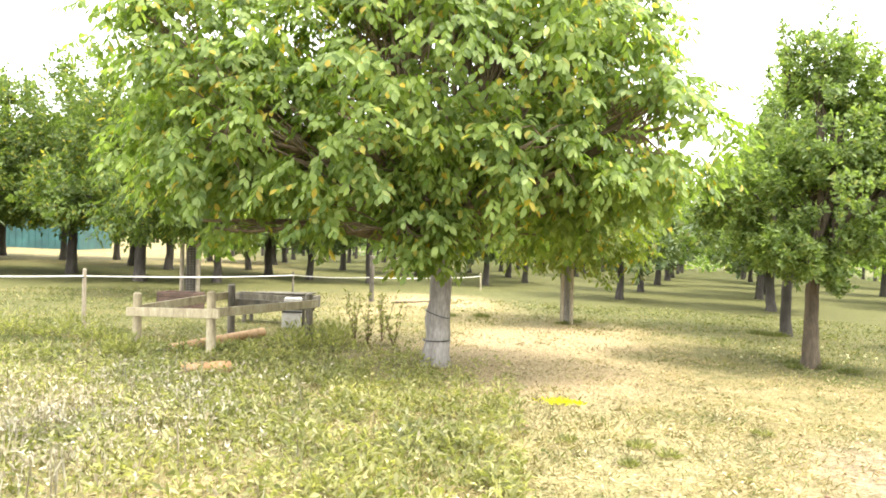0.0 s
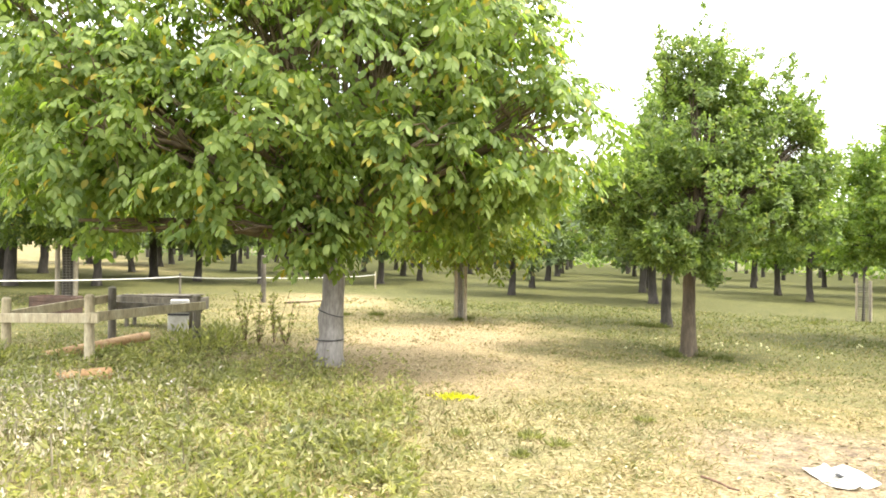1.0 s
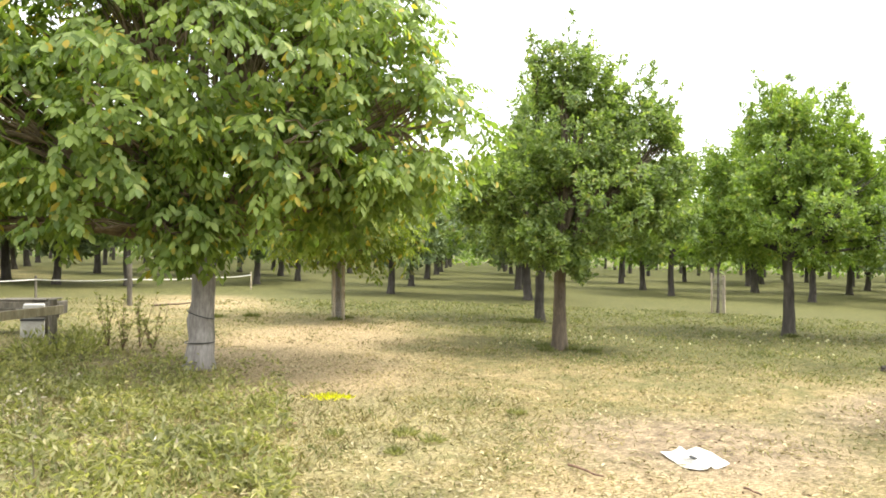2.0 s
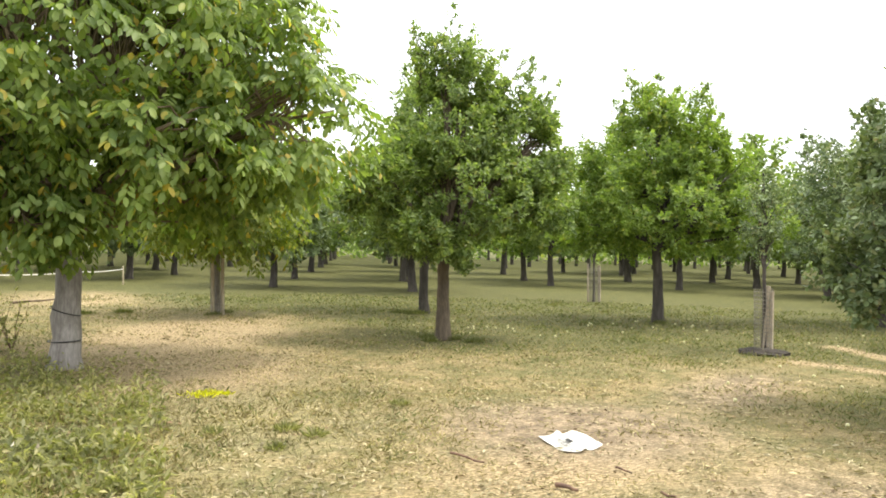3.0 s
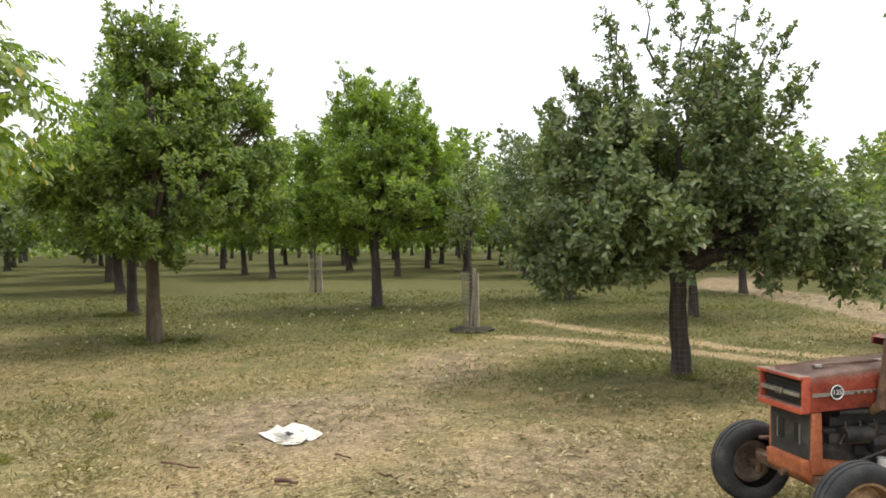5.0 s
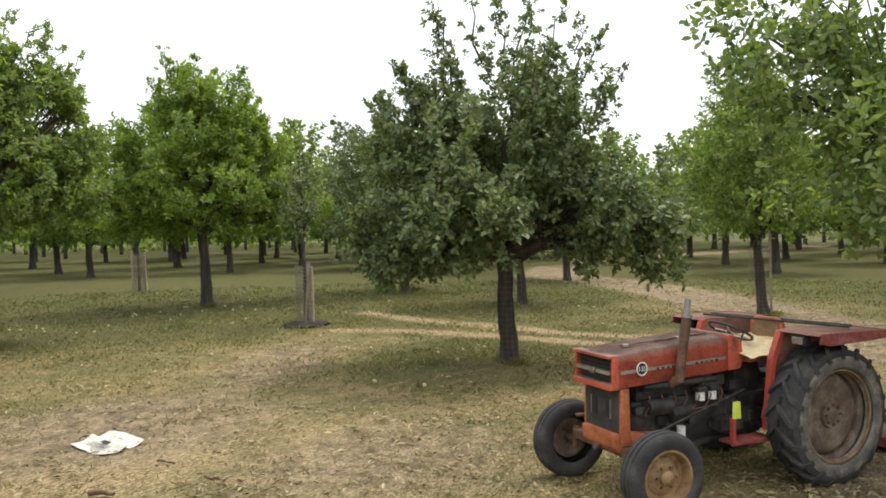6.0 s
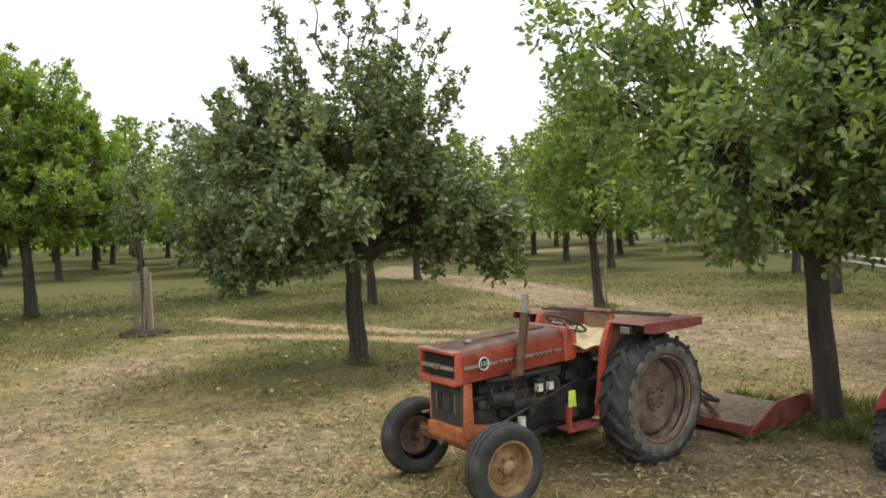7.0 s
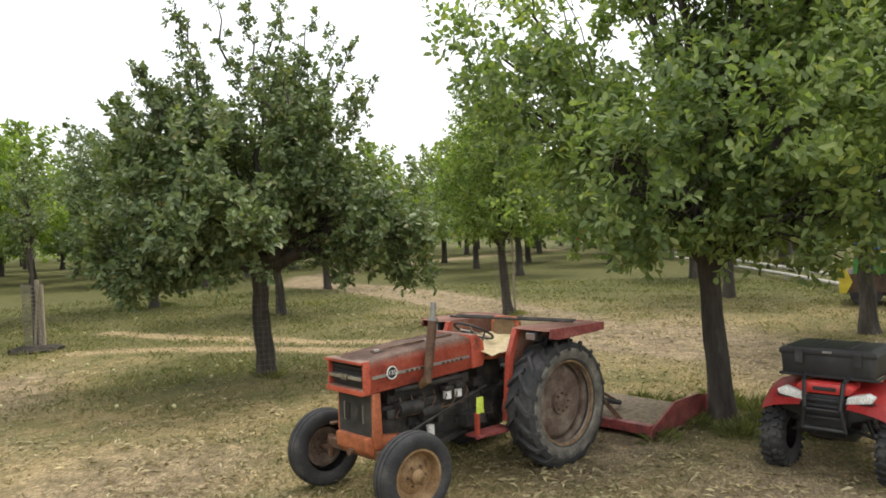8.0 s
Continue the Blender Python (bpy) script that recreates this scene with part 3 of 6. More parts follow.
# (12.3, -7.6) and (19.5, -10.6) are unseen, added to shade the ground at right
FURTHER = [(-19.3, 37.3, 0, 1.4), (-25.3, 55.3, 2, 1.1), (-14.6, 34.2, 0, 1.25), (-23.5, 35.5, 0, 1.45), (-17.5, 45, 0, 1.2), (-11.5, 35.4, 2, .95), (-13.8, 48.9, 0, 1), (-15.1, 64.6, 1, 1.1), (-8.3, 41.1, 1, 1), (-4.9, 40, 0, .95),
    (1.3, 43.4, 1, 1), (3.9, 48, 0, .95), (9.2, 62, 2, 1), (7.4, 36.3, 1, .85), (10.1, 43.6, 0, .95), (13.5, 53.2, 1, 1), (16.6, 62.2, 2, 1), (19.0, 69.6, 0, 1), (13.2, 33.1, 1, .95), (16, 41.6, 0, .95),
    (28, 51.5, 0, 1.1), (24.7, 42.6, 2, 1), (23.3, 37.2, 0, .95), (31.7, 41.1, 0, 1.1), (29, 33.1, 2, .9), (52.2, 40.6, 0, 1), (44.9, 45.7, 1, 1), (38, 50, 0, 1.1), (63.9, 62.5, 0, 1.1), (31.6, 20.3, 0, .9), (29.3, 13, 1, .85),
    (20.1, 10.3, 1, .8), (35.9, 6.1, 0, .9), (48.7, 7.8, 1, 1), (70.2, 10.3, 0, 1), (56, 5.6, 2, .9), (45, 2.4, 0, .9), (32.2, -1.5, 1, .95), (24.1, -2.15, 0, .95), (16.6, -4.07, 0, .95), (3.3, 55, 1, 1), (38.5, 22, 2, .9), (43, 16, 0, .9), (52, 24, 1, 1), (60, 32, 0, 1), (26, 62, 1, 1.1), (35, 64, 0, 1.1), (45, 58, 2, 1.1), (-30, 46, 1, 1.1), (12.3, -7.6, 0, 1.0), (19.5, -10.6, 1, 1.0), (40, -6, 0, 1.1), (52, -8, 2, 1.1), (30, -10, 0, 1.1), (-28, 40, 0, 1.2), (-21, 48, 1, 1.15), (-27, 51, 0, 1.2), (-33, 54, 1, 1.2), (-11, 43, 1, 1.1), (-8.5, 54, 0, 1.1), (-20, 60, 1, 1.1), (-35, 46, 0, 1.2), (-3, 52, 1, 1.1), (63, -2, 0, 1.1)]
tree_rng = random.Random(5)
free = list(range(4))


def far_tree(u, v, k, size):
    """The first tree of a kind is the one that was built; the rest are copies."""
    ob = FAR_KINDS[k] if k in free else copy_thing(FAR_KINDS[k], Matrix.Identity(4))
    if k in free:
        free.remove(k)
    put(ob, u, v, tree_rng.uniform(0, 360), size * tree_rng.uniform(.92, 1.08))


pen_used = False
for u, v, k, size in FURTHER:
    if u < -10 and v < 38:
        ob = copy_thing(PEN_TREE, Matrix.Identity(4)) if pen_used else PEN_TREE
        pen_used = True
        put(ob, u, v, tree_rng.uniform(0, 360), min(size, 1.2) * tree_rng.uniform(.95, 1.05))
    elif math.hypot(u, v) < 34:
        put(copy_thing(KINDS[k], Matrix.Identity(4)), u, v, tree_rng.uniform(0, 360), size * tree_rng.uniform(.92, 1.08))
    else:
        far_tree(u, v, 3 if u < -10 and k == 0 else k, size * 1.08)
# the rows go on: a tree about every seven metres both ways
taken = [(u, v) for u, v, k, size in FURTHER]
distant = []
for row in range(-9, 13):
    for step in range(0, 17):
        across, along = -4.7 + 6.9 * row + tree_rng.uniform(-.5, .5), 9.5 + 6.85 * step + tree_rng.uniform(-.7, .7)
        u, v = across * .947 + along * .32, along * .947 - across * .32
        d = math.hypot(u, v)
        az = math.degrees(math.atan2(u, v))
        if d < 40 or d > 118 or az < -48 or az > 122 or min(math.hypot(u - a, v - b) for a, b in taken) < 5.0:
            continue
        if (az < -18 and d > 66) or strip(np.array([u]), np.array([v]), TRACK[:7], 3.0)[0] > .45:
            continue
        if d < 78:
            far_tree(u, v, tree_rng.choice((0, 0, 1, 2)), tree_rng.uniform(.95, 1.15))
        else:
            distant.append((u, v, tree_rng.uniform(.95, 1.2)))


def distant_orchard():
    """Rows too far off to count: trunks and crowns of clumps, joined."""
    r3 = np.random.default_rng(90)
    tb, pos = Tubes(), []
    for u, v, size in distant:
        p = np.array(place(u, v))
        low = .62 if math.hypot(u, v) > 96 else 1.0
        tb.add(np.array([p - [0, 0, .2], p + [0.1, 0, 3.2 * size]]), [.2, .14], 6)
        d = unit(r3.normal(size=(240, 3))) * (r3.uniform(.2, 1, (240, 1)) ** .4) * [3.3, 3.3, 2.8] * size
        d *= (1 + .25 * r3.normal(size=(240, 1)))
        pos.append(p + [0, 0, 4.8 * size * low] + d * [1.25 / low ** .5, 1.25 / low ** .5, 1.15] * np.where(d[:, 2:3] > 0, [[.8, .8, 1]], [[1, 1, .95]]))
    a = r3.uniform(radians(-62), radians(135), 15000)
    d = r3.uniform(119, 131, 15000)
    h = np.array([7 + 2.5 * noise.noise(Vector((q * 14, 0, 3))) + 1.2 * noise.noise(Vector((q * 50, 0, 8))) for q in a])
    u, v = d * np.sin(a), d * np.cos(a)
    pos.append(np.stack([u, v, gz(u, v) + h * r3.uniform(0, 1, 15000) ** .8], 1))
    tagged(new("distant_trunks", tb.mesh("distant_trunks", M_BARK)), "dark trunks of distant orchard rows", "trees", kind="stuff")
    pos = np.concatenate(pos)
    n = len(pos)
    me = leaf_mesh("distant_foliage", pos, r3.normal(size=(n, 3)), unit(r3.normal(size=(n, 3)) + [0, 0, .8]), r3.uniform(.5, 1.05, n), r3.uniform(.35, .7, n), M_OAK, False)
    tagged(new("distant_foliage", me), "green crowns of distant orchard rows", "trees", kind="stuff")


distant_orchard()


# ---- materials of the things ----
M_RED = worn("faded_red_paint", [(0.28, (0.10, 0.035, 0.022)), (0.42, (0.34, 0.055, 0.03)), (0.6, (0.46, 0.075, 0.038)), (0.78, (0.33, 0.12, 0.07))], 3.2, 0.5, 0, 40, 0.15, 0.004)
M_RED_DUST = worn("dusty_red_paint", [(0.3, (0.13, 0.07, 0.05)), (0.5, (0.24, 0.10, 0.065)), (0.7, (0.30, 0.19, 0.14))], 3.0, 0.75, 0, 35, 0.2, 0.004)
M_ORANGE = worn("orange_paint", [(0.3, (0.15, 0.06, 0.028)), (0.5, (0.43, 0.125, 0.05)), (0.75, (0.50, 0.19, 0.085))], 4, 0.55, 0, 40, 0.15, 0.004)
M_MAROON = worn("weathered_maroon_steel", [(0.3, (0.09, 0.03, 0.025)), (0.5, (0.22, 0.045, 0.04)), (0.72, (0.30, 0.10, 0.08))], 5, 0.6, 0, 40, 0.2, 0.005)
M_DECK = worn("straw_dusted_deck", [(0.30, (0.10, 0.055, 0.04)), (0.45, (0.165, 0.125, 0.08)), (0.7, (0.28, 0.225, 0.145))], 14, 0.9, 0, 40, 0.5, 0.01)
M_RUST = worn("rusty_steel", [(0.3, (0.06, 0.035, 0.025)), (0.5, (0.14, 0.08, 0.05)), (0.75, (0.24, 0.15, 0.09))], 9, 0.8, 0.3, 60, 0.4, 0.005)
M_GREASE = worn("oily_cast_iron", [(0.3, (0.012, 0.012, 0.012)), (0.5, (0.035, 0.032, 0.028)), (0.75, (0.10, 0.09, 0.075))], 7, 0.6, 0.2, 50, 0.5, 0.008)
M_BLACK = worn("black_plastic", [(0.3, (0.012, 0.012, 0.013)), (0.6, (0.024, 0.024, 0.025)), (0.8, (0.05, 0.048, 0.045))], 5, 0.5, 0, 90, 0.12, 0.003)
M_RUBBER = worn("dusty_rubber", [(0.3, (0.018, 0.018, 0.019)), (0.5, (0.035, 0.035, 0.035)), (0.75, (0.085, 0.08, 0.072))], 5, 0.82, 0, 60, 0.3, 0.006)
M_TYRE_WALL = worn("dusty_tyre_wall", [(0.3, (0.05, 0.047, 0.042)), (0.5, (0.13, 0.12, 0.10)), (0.72, (0.27, 0.25, 0.205))], 6, 0.85, 0, 60, 0.3, 0.006)
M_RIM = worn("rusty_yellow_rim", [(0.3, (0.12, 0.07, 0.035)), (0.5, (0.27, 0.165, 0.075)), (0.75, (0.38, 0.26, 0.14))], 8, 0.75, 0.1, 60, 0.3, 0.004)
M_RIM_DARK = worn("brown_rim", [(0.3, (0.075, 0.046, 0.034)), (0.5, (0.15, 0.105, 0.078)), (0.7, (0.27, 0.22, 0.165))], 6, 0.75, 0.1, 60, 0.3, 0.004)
M_GRILLE = worn("dusty_grille_mesh", [(0.3, (0.03, 0.029, 0.027)), (0.5, (0.06, 0.056, 0.05)), (0.75, (0.11, 0.10, 0.085))], 6, 0.75, 0.1, 90, 0.4, 0.004)
M_CHROME = worn("dull_chrome", [(0.3, (0.35, 0.33, 0.30)), (0.7, (0.6, 0.58, 0.55))], 10, 0.35, 0.8, 60, 0.1, 0.002)
M_WHITE = worn("off_white", [(0.3, (0.5, 0.48, 0.43)), (0.6, (0.74, 0.72, 0.67))], 8, 0.6, 0, 70, 0.1, 0.002)
M_PAPER = worn("grubby_paper", [(0.3, (0.42, 0.40, 0.34)), (0.55, (0.62, 0.60, 0.53)), (0.75, (0.70, 0.68, 0.62))], 4, 0.85, 0, 50, 0.15, 0.003)
M_LENS = worn("lamp_glass", [(0.3, (0.55, 0.55, 0.5)), (0.7, (0.8, 0.8, 0.76))], 20, 0.12, 0, 80, 0.1, 0.002)
M_PAD = worn("tan_vinyl", [(0.3, (0.16, 0.10, 0.05)), (0.7, (0.30, 0.20, 0.10))], 6, 0.7, 0, 60, 0.2, 0.003)
M_SACK = worn("cream_sacking", [(0.3, (0.52, 0.40, 0.2)), (0.7, (0.72, 0.60, 0.38))], 5, 0.8, 0, 60, 0.2, 0.003)
M_HIVIS = worn("yellow_green_cloth", [(0.3, (0.45, 0.55, 0.05)), (0.7, (0.62, 0.72, 0.10))], 8, 0.7, 0, 60, 0.2, 0.003)
M_ATV = worn("red_plastic", [(0.3, (0.42, 0.03, 0.03)), (0.6, (0.56, 0.045, 0.04)), (0.8, (0.56, 0.09, 0.07))], 4, 0.38, 0, 60, 0.08, 0.002)
M_WOOD = worn("weathered_wood", [(0.3, (0.20, 0.16, 0.095)), (0.5, (0.35, 0.295, 0.185)), (0.72, (0.47, 0.415, 0.28))], 4, 0.9, 0, 30, 0.5, 0.01, (1, 1, 0.3))
M_WOOD_DARK = worn("dark_weathered_wood", [(0.3, (0.05, 0.045, 0.035)), (0.5, (0.11, 0.095, 0.07)), (0.72, (0.2, 0.175, 0.13))], 4, 0.9, 0, 30, 0.5, 0.01, (1, 1, 0.3))
M_CLAY = worn("orange_clay", [(0.3, (0.22, 0.12, 0.055)), (0.5, (0.40, 0.24, 0.11)), (0.75, (0.52, 0.37, 0.21))], 5, 0.85, 0, 50, 0.2, 0.004)
M_WIRE = worn("galvanised_wire", [(0.3, (0.22, 0.21, 0.19)), (0.7, (0.36, 0.35, 0.32))], 12, 0.6, 0.5)
M_STAKE = worn("pale_stake_wood", [(0.3, (0.26, 0.21, 0.15)), (0.6, (0.40, 0.34, 0.25)), (0.8, (0.52, 0.45, 0.34))], 5, 0.9, 0, 40, 0.4, 0.006, (1, 1, 0.25))
M_GUARD = worn("weathered_guard_mesh", [(0.3, (0.16, 0.145, 0.115)), (0.7, (0.28, 0.255, 0.205))], 8, 0.85)
M_TAPE = worn("white_tape", [(0.3, (0.6, 0.58, 0.52)), (0.7, (0.8, 0.78, 0.72))], 10, 0.6)
M_WHITE_DULL = worn("weathered_white_paint", [(0.3, (0.3, 0.28, 0.24)), (0.7, (0.52, 0.5, 0.45))], 4, 0.7)
M_SHED = worn("teal_sheet_cladding", [(0.3, (0.012, 0.05, 0.05)), (0.6, (0.025, 0.095, 0.09)), (0.8, (0.05, 0.15, 0.14))], .5, 0.6, 0, 10, 0.2, 0.01)
M_BLUE = worn("blue_paint", [(0.3, (0.015, 0.10, 0.35)), (0.7, (0.03, 0.17, 0.5))], 5, 0.5)
M_GREEN = worn("green_paint", [(0.3, (0.03, 0.17, 0.04)), (0.7, (0.08, 0.30, 0.07))], 5, 0.5)
M_YELLOW = worn("yellow_paint", [(0.3, (0.5, 0.38, 0.03)), (0.7, (0.68, 0.54, 0.05))], 5, 0.5)
M_BROWN = worn("brown_boards", [(0.3, (0.05, 0.028, 0.018)), (0.7, (0.12, 0.07, 0.045))], 5, 0.7)
M_MULCH = worn("dark_mulch", [(0.3, (0.018, 0.014, 0.010)), (0.7, (0.055, 0.042, 0.028))], 14, 0.95, 0, 60, 0.9, 0.03)
M_PETAL = leafy("yellow_leaf", (0.38, 0.36, 0.02), (0.55, 0.52, 0.03), (0.65, 0.62, 0.06), (0.3, 0.4, 0.03))
M_WEED = leafy("weed_leaf", (0.12, 0.13, 0.05), (0.225, 0.22, 0.098), (0.325, 0.31, 0.175), (0.43, 0.38, 0.22))
M_HEAD = leafy("dry_seed_head", (0.18, 0.15, 0.105), (0.28, 0.245, 0.185), (0.40, 0.365, 0.30), (0.48, 0.45, 0.39), trans=.2, rough=.9)
M_BLADE = leafy("dry_grass_blade", (0.15, 0.125, 0.055), (0.255, 0.214, 0.108), (0.36, 0.305, 0.17), (0.44, 0.38, 0.23), trans=.2, rough=.8)
M_BLADE_GREEN = leafy("green_grass_blade", (0.085, 0.10, 0.03), (0.14, 0.155, 0.05), (0.205, 0.21, 0.08), (0.30, 0.275, 0.13), trans=.25, rough=.7)
M_HAY = leafy("old_hay", (0.15, 0.122, 0.07), (0.28, 0.235, 0.14), (0.40, 0.345, 0.22), (0.48, 0.42, 0.28), trans=.12, rough=.9)
M_DEAD = worn("dead_leaf_litter", [(0.3, (0.09, 0.06, 0.03)), (0.7, (0.28, 0.19, 0.09))], 3, 0.9)


# ---- modelling tools ----
def part(name, bm, mat, parent=None, label="", smooth=None):
    me = bpy.data.meshes.new(name)
    bmesh.ops.recalc_face_normals(bm, faces=bm.faces)
    bm.to_mesh(me)
    bm.free()
    me.materials.append(mat)
    ob = new(name, me)
    if parent:
        ob.parent = parent
    if smooth is not None:
        me.shade_smooth()
        me.set_sharp_from_angle(angle=radians(smooth))
    return tagged(ob, label)


def box(bm, x0, x1, y0, y1, z0, z1, bevel=0.008, m=Matrix.Identity(4)):
    r = bmesh.ops.create_cube(bm, size=1, matrix=m @ Matrix.Translation(((x0 + x1) / 2, (y0 + y1) / 2, (z0 + z1) / 2)) @ Matrix.Diagonal((abs(x1 - x0), abs(y1 - y0), abs(z1 - z0), 1)))
    if bevel:
        es = list({e for v in r["verts"] for e in v.link_edges})
        bmesh.ops.bevel(bm, geom=es, offset=bevel, segments=2, affect="EDGES", profile=.6)
    return bm


def rod(bm, a, b, r0, r1=None, seg=12, caps=True):
    a, b = Vector(a), Vector(b)
    m = Matrix.Translation((a + b) / 2) @ (b - a).to_track_quat("Z", "Y").to_matrix().to_4x4()
    bmesh.ops.create_cone(bm, cap_ends=caps, segments=seg, radius1=r0, radius2=r0 if r1 is None else r1, depth=(b - a).length, matrix=m)
    return bm


def beam(bm, a, b, w, h, bevel=.006):
    """A squared timber or bar between two points, w wide and h high."""
    a, b = Vector(a), Vector(b)
    m = Matrix.Translation((a + b) / 2) @ (b - a).to_track_quat("X", "Z").to_matrix().to_4x4()
    return box(bm, -(b - a).length / 2, (b - a).length / 2, -w / 2, w / 2, -h / 2, h / 2, bevel, m)


def lathe(bm, profile, seg=40, m=Matrix.Identity(4)):
    """Turn a profile of (radius, y) round the y axis."""
    rings = []
    for r, y in profile:
        rings.append([bm.verts.new(m @ Vector((r * math.cos(2 * math.pi * k / seg), y, r * math.sin(2 * math.pi * k / seg)))) for k in range(seg)])
    for p, q in zip(rings, rings[1:]):
        for k in range(seg):
            bm.faces.new((p[k], p[(k + 1) % seg], q[(k + 1) % seg], q[k]))
    return bm


def ring(bm, centre, R, r, m=Matrix.Identity(4), seg=32, tube=8):
    """A torus round the local z axis."""
    rows = [[bm.verts.new(m @ Vector(((R + r * math.cos(b)) * math.cos(a), (R + r * math.cos(b)) * math.sin(a), r * math.sin(b))) + Vector(centre)) for b in [2 * math.pi * j / tube for j in range(tube)]] for a in [2 * math.pi * k / seg for k in range(seg)]]
    for k in range(seg):
        for j in range(tube):
            bm.faces.new((rows[k][j], rows[(k + 1) % seg][j], rows[(k + 1) % seg][(j + 1) % tube], rows[k][(j + 1) % tube]))
    return bm


def slab(bm, outline, axis, a, b, bevel=.006):
    """Extrude an outline (2D) along an axis from a to b. axis 'y': outline in x, z; 'z': in x, y; 'x': in y, z."""
    def at(p, d):
        return {"y": (p[0], d, p[1]), "z": (p[0], p[1], d), "x": (d, p[0], p[1])}[axis]
    lo, hi = [bm.verts.new(at(p, a)) for p in outline], [bm.verts.new(at(p, b)) for p in outline]
    n = len(outline)
    fs = [bm.faces.new(lo), bm.faces.new(hi[::-1])] + [bm.faces.new((lo[k], hi[k], hi[(k + 1) % n], lo[(k + 1) % n])) for k in range(n)]
    if bevel:
        bmesh.ops.bevel(bm, geom=list({e for f in fs for e in f.edges}), offset=bevel, segments=2, affect="EDGES", profile=.6)
    return bm


def B():
    return bmesh.new()


def lettering(name, text, size, mat, parent, m):
    cu = bpy.data.curves.new(name, "FONT")
    cu.body, cu.size, cu.extrude, cu.align_x, cu.align_y = text, size, .002, "CENTER", "CENTER"
    tmp = bpy.data.objects.new("tmp", cu)
    scene.collection.objects.link(tmp)
    me = bpy.data.meshes.new_from_object(tmp.evaluated_get(bpy.context.evaluated_depsgraph_get()))
    bpy.data.objects.remove(tmp)
    me.materials.clear()
    me.materials.append(mat)
    ob = new(name, me)
    ob.parent, ob.matrix_basis = parent, m
    return ob


# ---- the tractor: x ahead, y to its left, rear axle over the origin ----
def rear_wheel(parent, y, side):
    R = .64
    bm = B()
    lathe(bm, [(.40, .10 * side), (.425, .125 * side), (.44, .12 * side), (.44, .06 * side), (.39, .03 * side), (.375, -.06 * side), (.40, -.11 * side), (.44, -.13 * side)], 48)
    lathe(bm, [(.385, -.02 * side), (.36, .02 * side), (.30, .045 * side), (.20, .02 * side), (.13, .03 * side), (.12, .06 * side), (.05, .07 * side), (0.001, .07 * side)], 48)
    w = part("rear_wheel", bm, M_RIM_DARK, parent, "dusty brown steel tractor wheel", 40)
    w.location = (0, y, R - .01)
    bm = B()
    lathe(bm, [(.43, -.14), (.46, -.165), (.53, -.172), (.585, -.165), (.612, -.145), (.618, -.08), (.62, 0), (.618, .08), (.612, .145), (.585, .165), (.53, .172), (.46, .165), (.43, .14), (.43, -.14)], 56)
    part("tyre", bm, M_RUBBER, w, "dusty black rubber tyre", 40)
    part("tyre_band", lathe(B(), [(.435, .14 * side), (.455, .168 * side), (.50, .1765 * side), (.545, .1745 * side), (.555, .168 * side), (.50, .168 * side), (.455, .16 * side)], 56), M_TYRE_WALL, w, "pale dusty ring on the tyre wall", 40)
    n = 19
    for k in range(n * 2):
        s_, a = (1 if k % 2 else -1), 2 * math.pi * (k / 2) / n + (math.pi / n * (k % 2) * .5)
        bm = B()
        pts = []
        for q in range(5):
            t = q / 4
            pts.append((s_ * (.182 * (1 - t) - .012 * t), a + .32 * t, (.56, .648, .658, .658, .658)[q], .53 if q == 0 else .60))
        lo, hi = [], []
        for yy, an, ro, ri in pts:
            for d in (-.036, .036):
                hi.append(bm.verts.new(((ro) * math.cos(an + d), yy, (ro) * math.sin(an + d))))
                lo.append(bm.verts.new((ri * math.cos(an + d * 1.4), yy, ri * math.sin(an + d * 1.4))))
        for q in range(4):
            i = q * 2
            bm.faces.new((hi[i], hi[i + 1], hi[i + 3], hi[i + 2]))
            bm.faces.new((hi[i], hi[i + 2], lo[i + 2], lo[i]))
            bm.faces.new((hi[i + 1], lo[i + 1], lo[i + 3], hi[i + 3]))
        bm.faces.new((hi[0], lo[0], lo[1], hi[1]))
        bm.faces.new((hi[8], hi[9], lo[9], lo[8]))
        part("lug", bm, M_RUBBER, w)
    for k in range(8):
        a = 2 * math.pi * k / 8
        part("wheel_bolt", rod(B(), (.09 * math.cos(a), .055 * side, .09 * math.sin(a)), (.09 * math.cos(a), .085 * side, .09 * math.sin(a)), .013, seg=6), M_RUST, w)
    part("rim_clamp", ring(B(), (0, .128 * side, 0), .425, .012, pose(0, 0, 0, 90, 0, 0), 48, 6), M_RIM, w, "pale dusty rim edge")
    return w


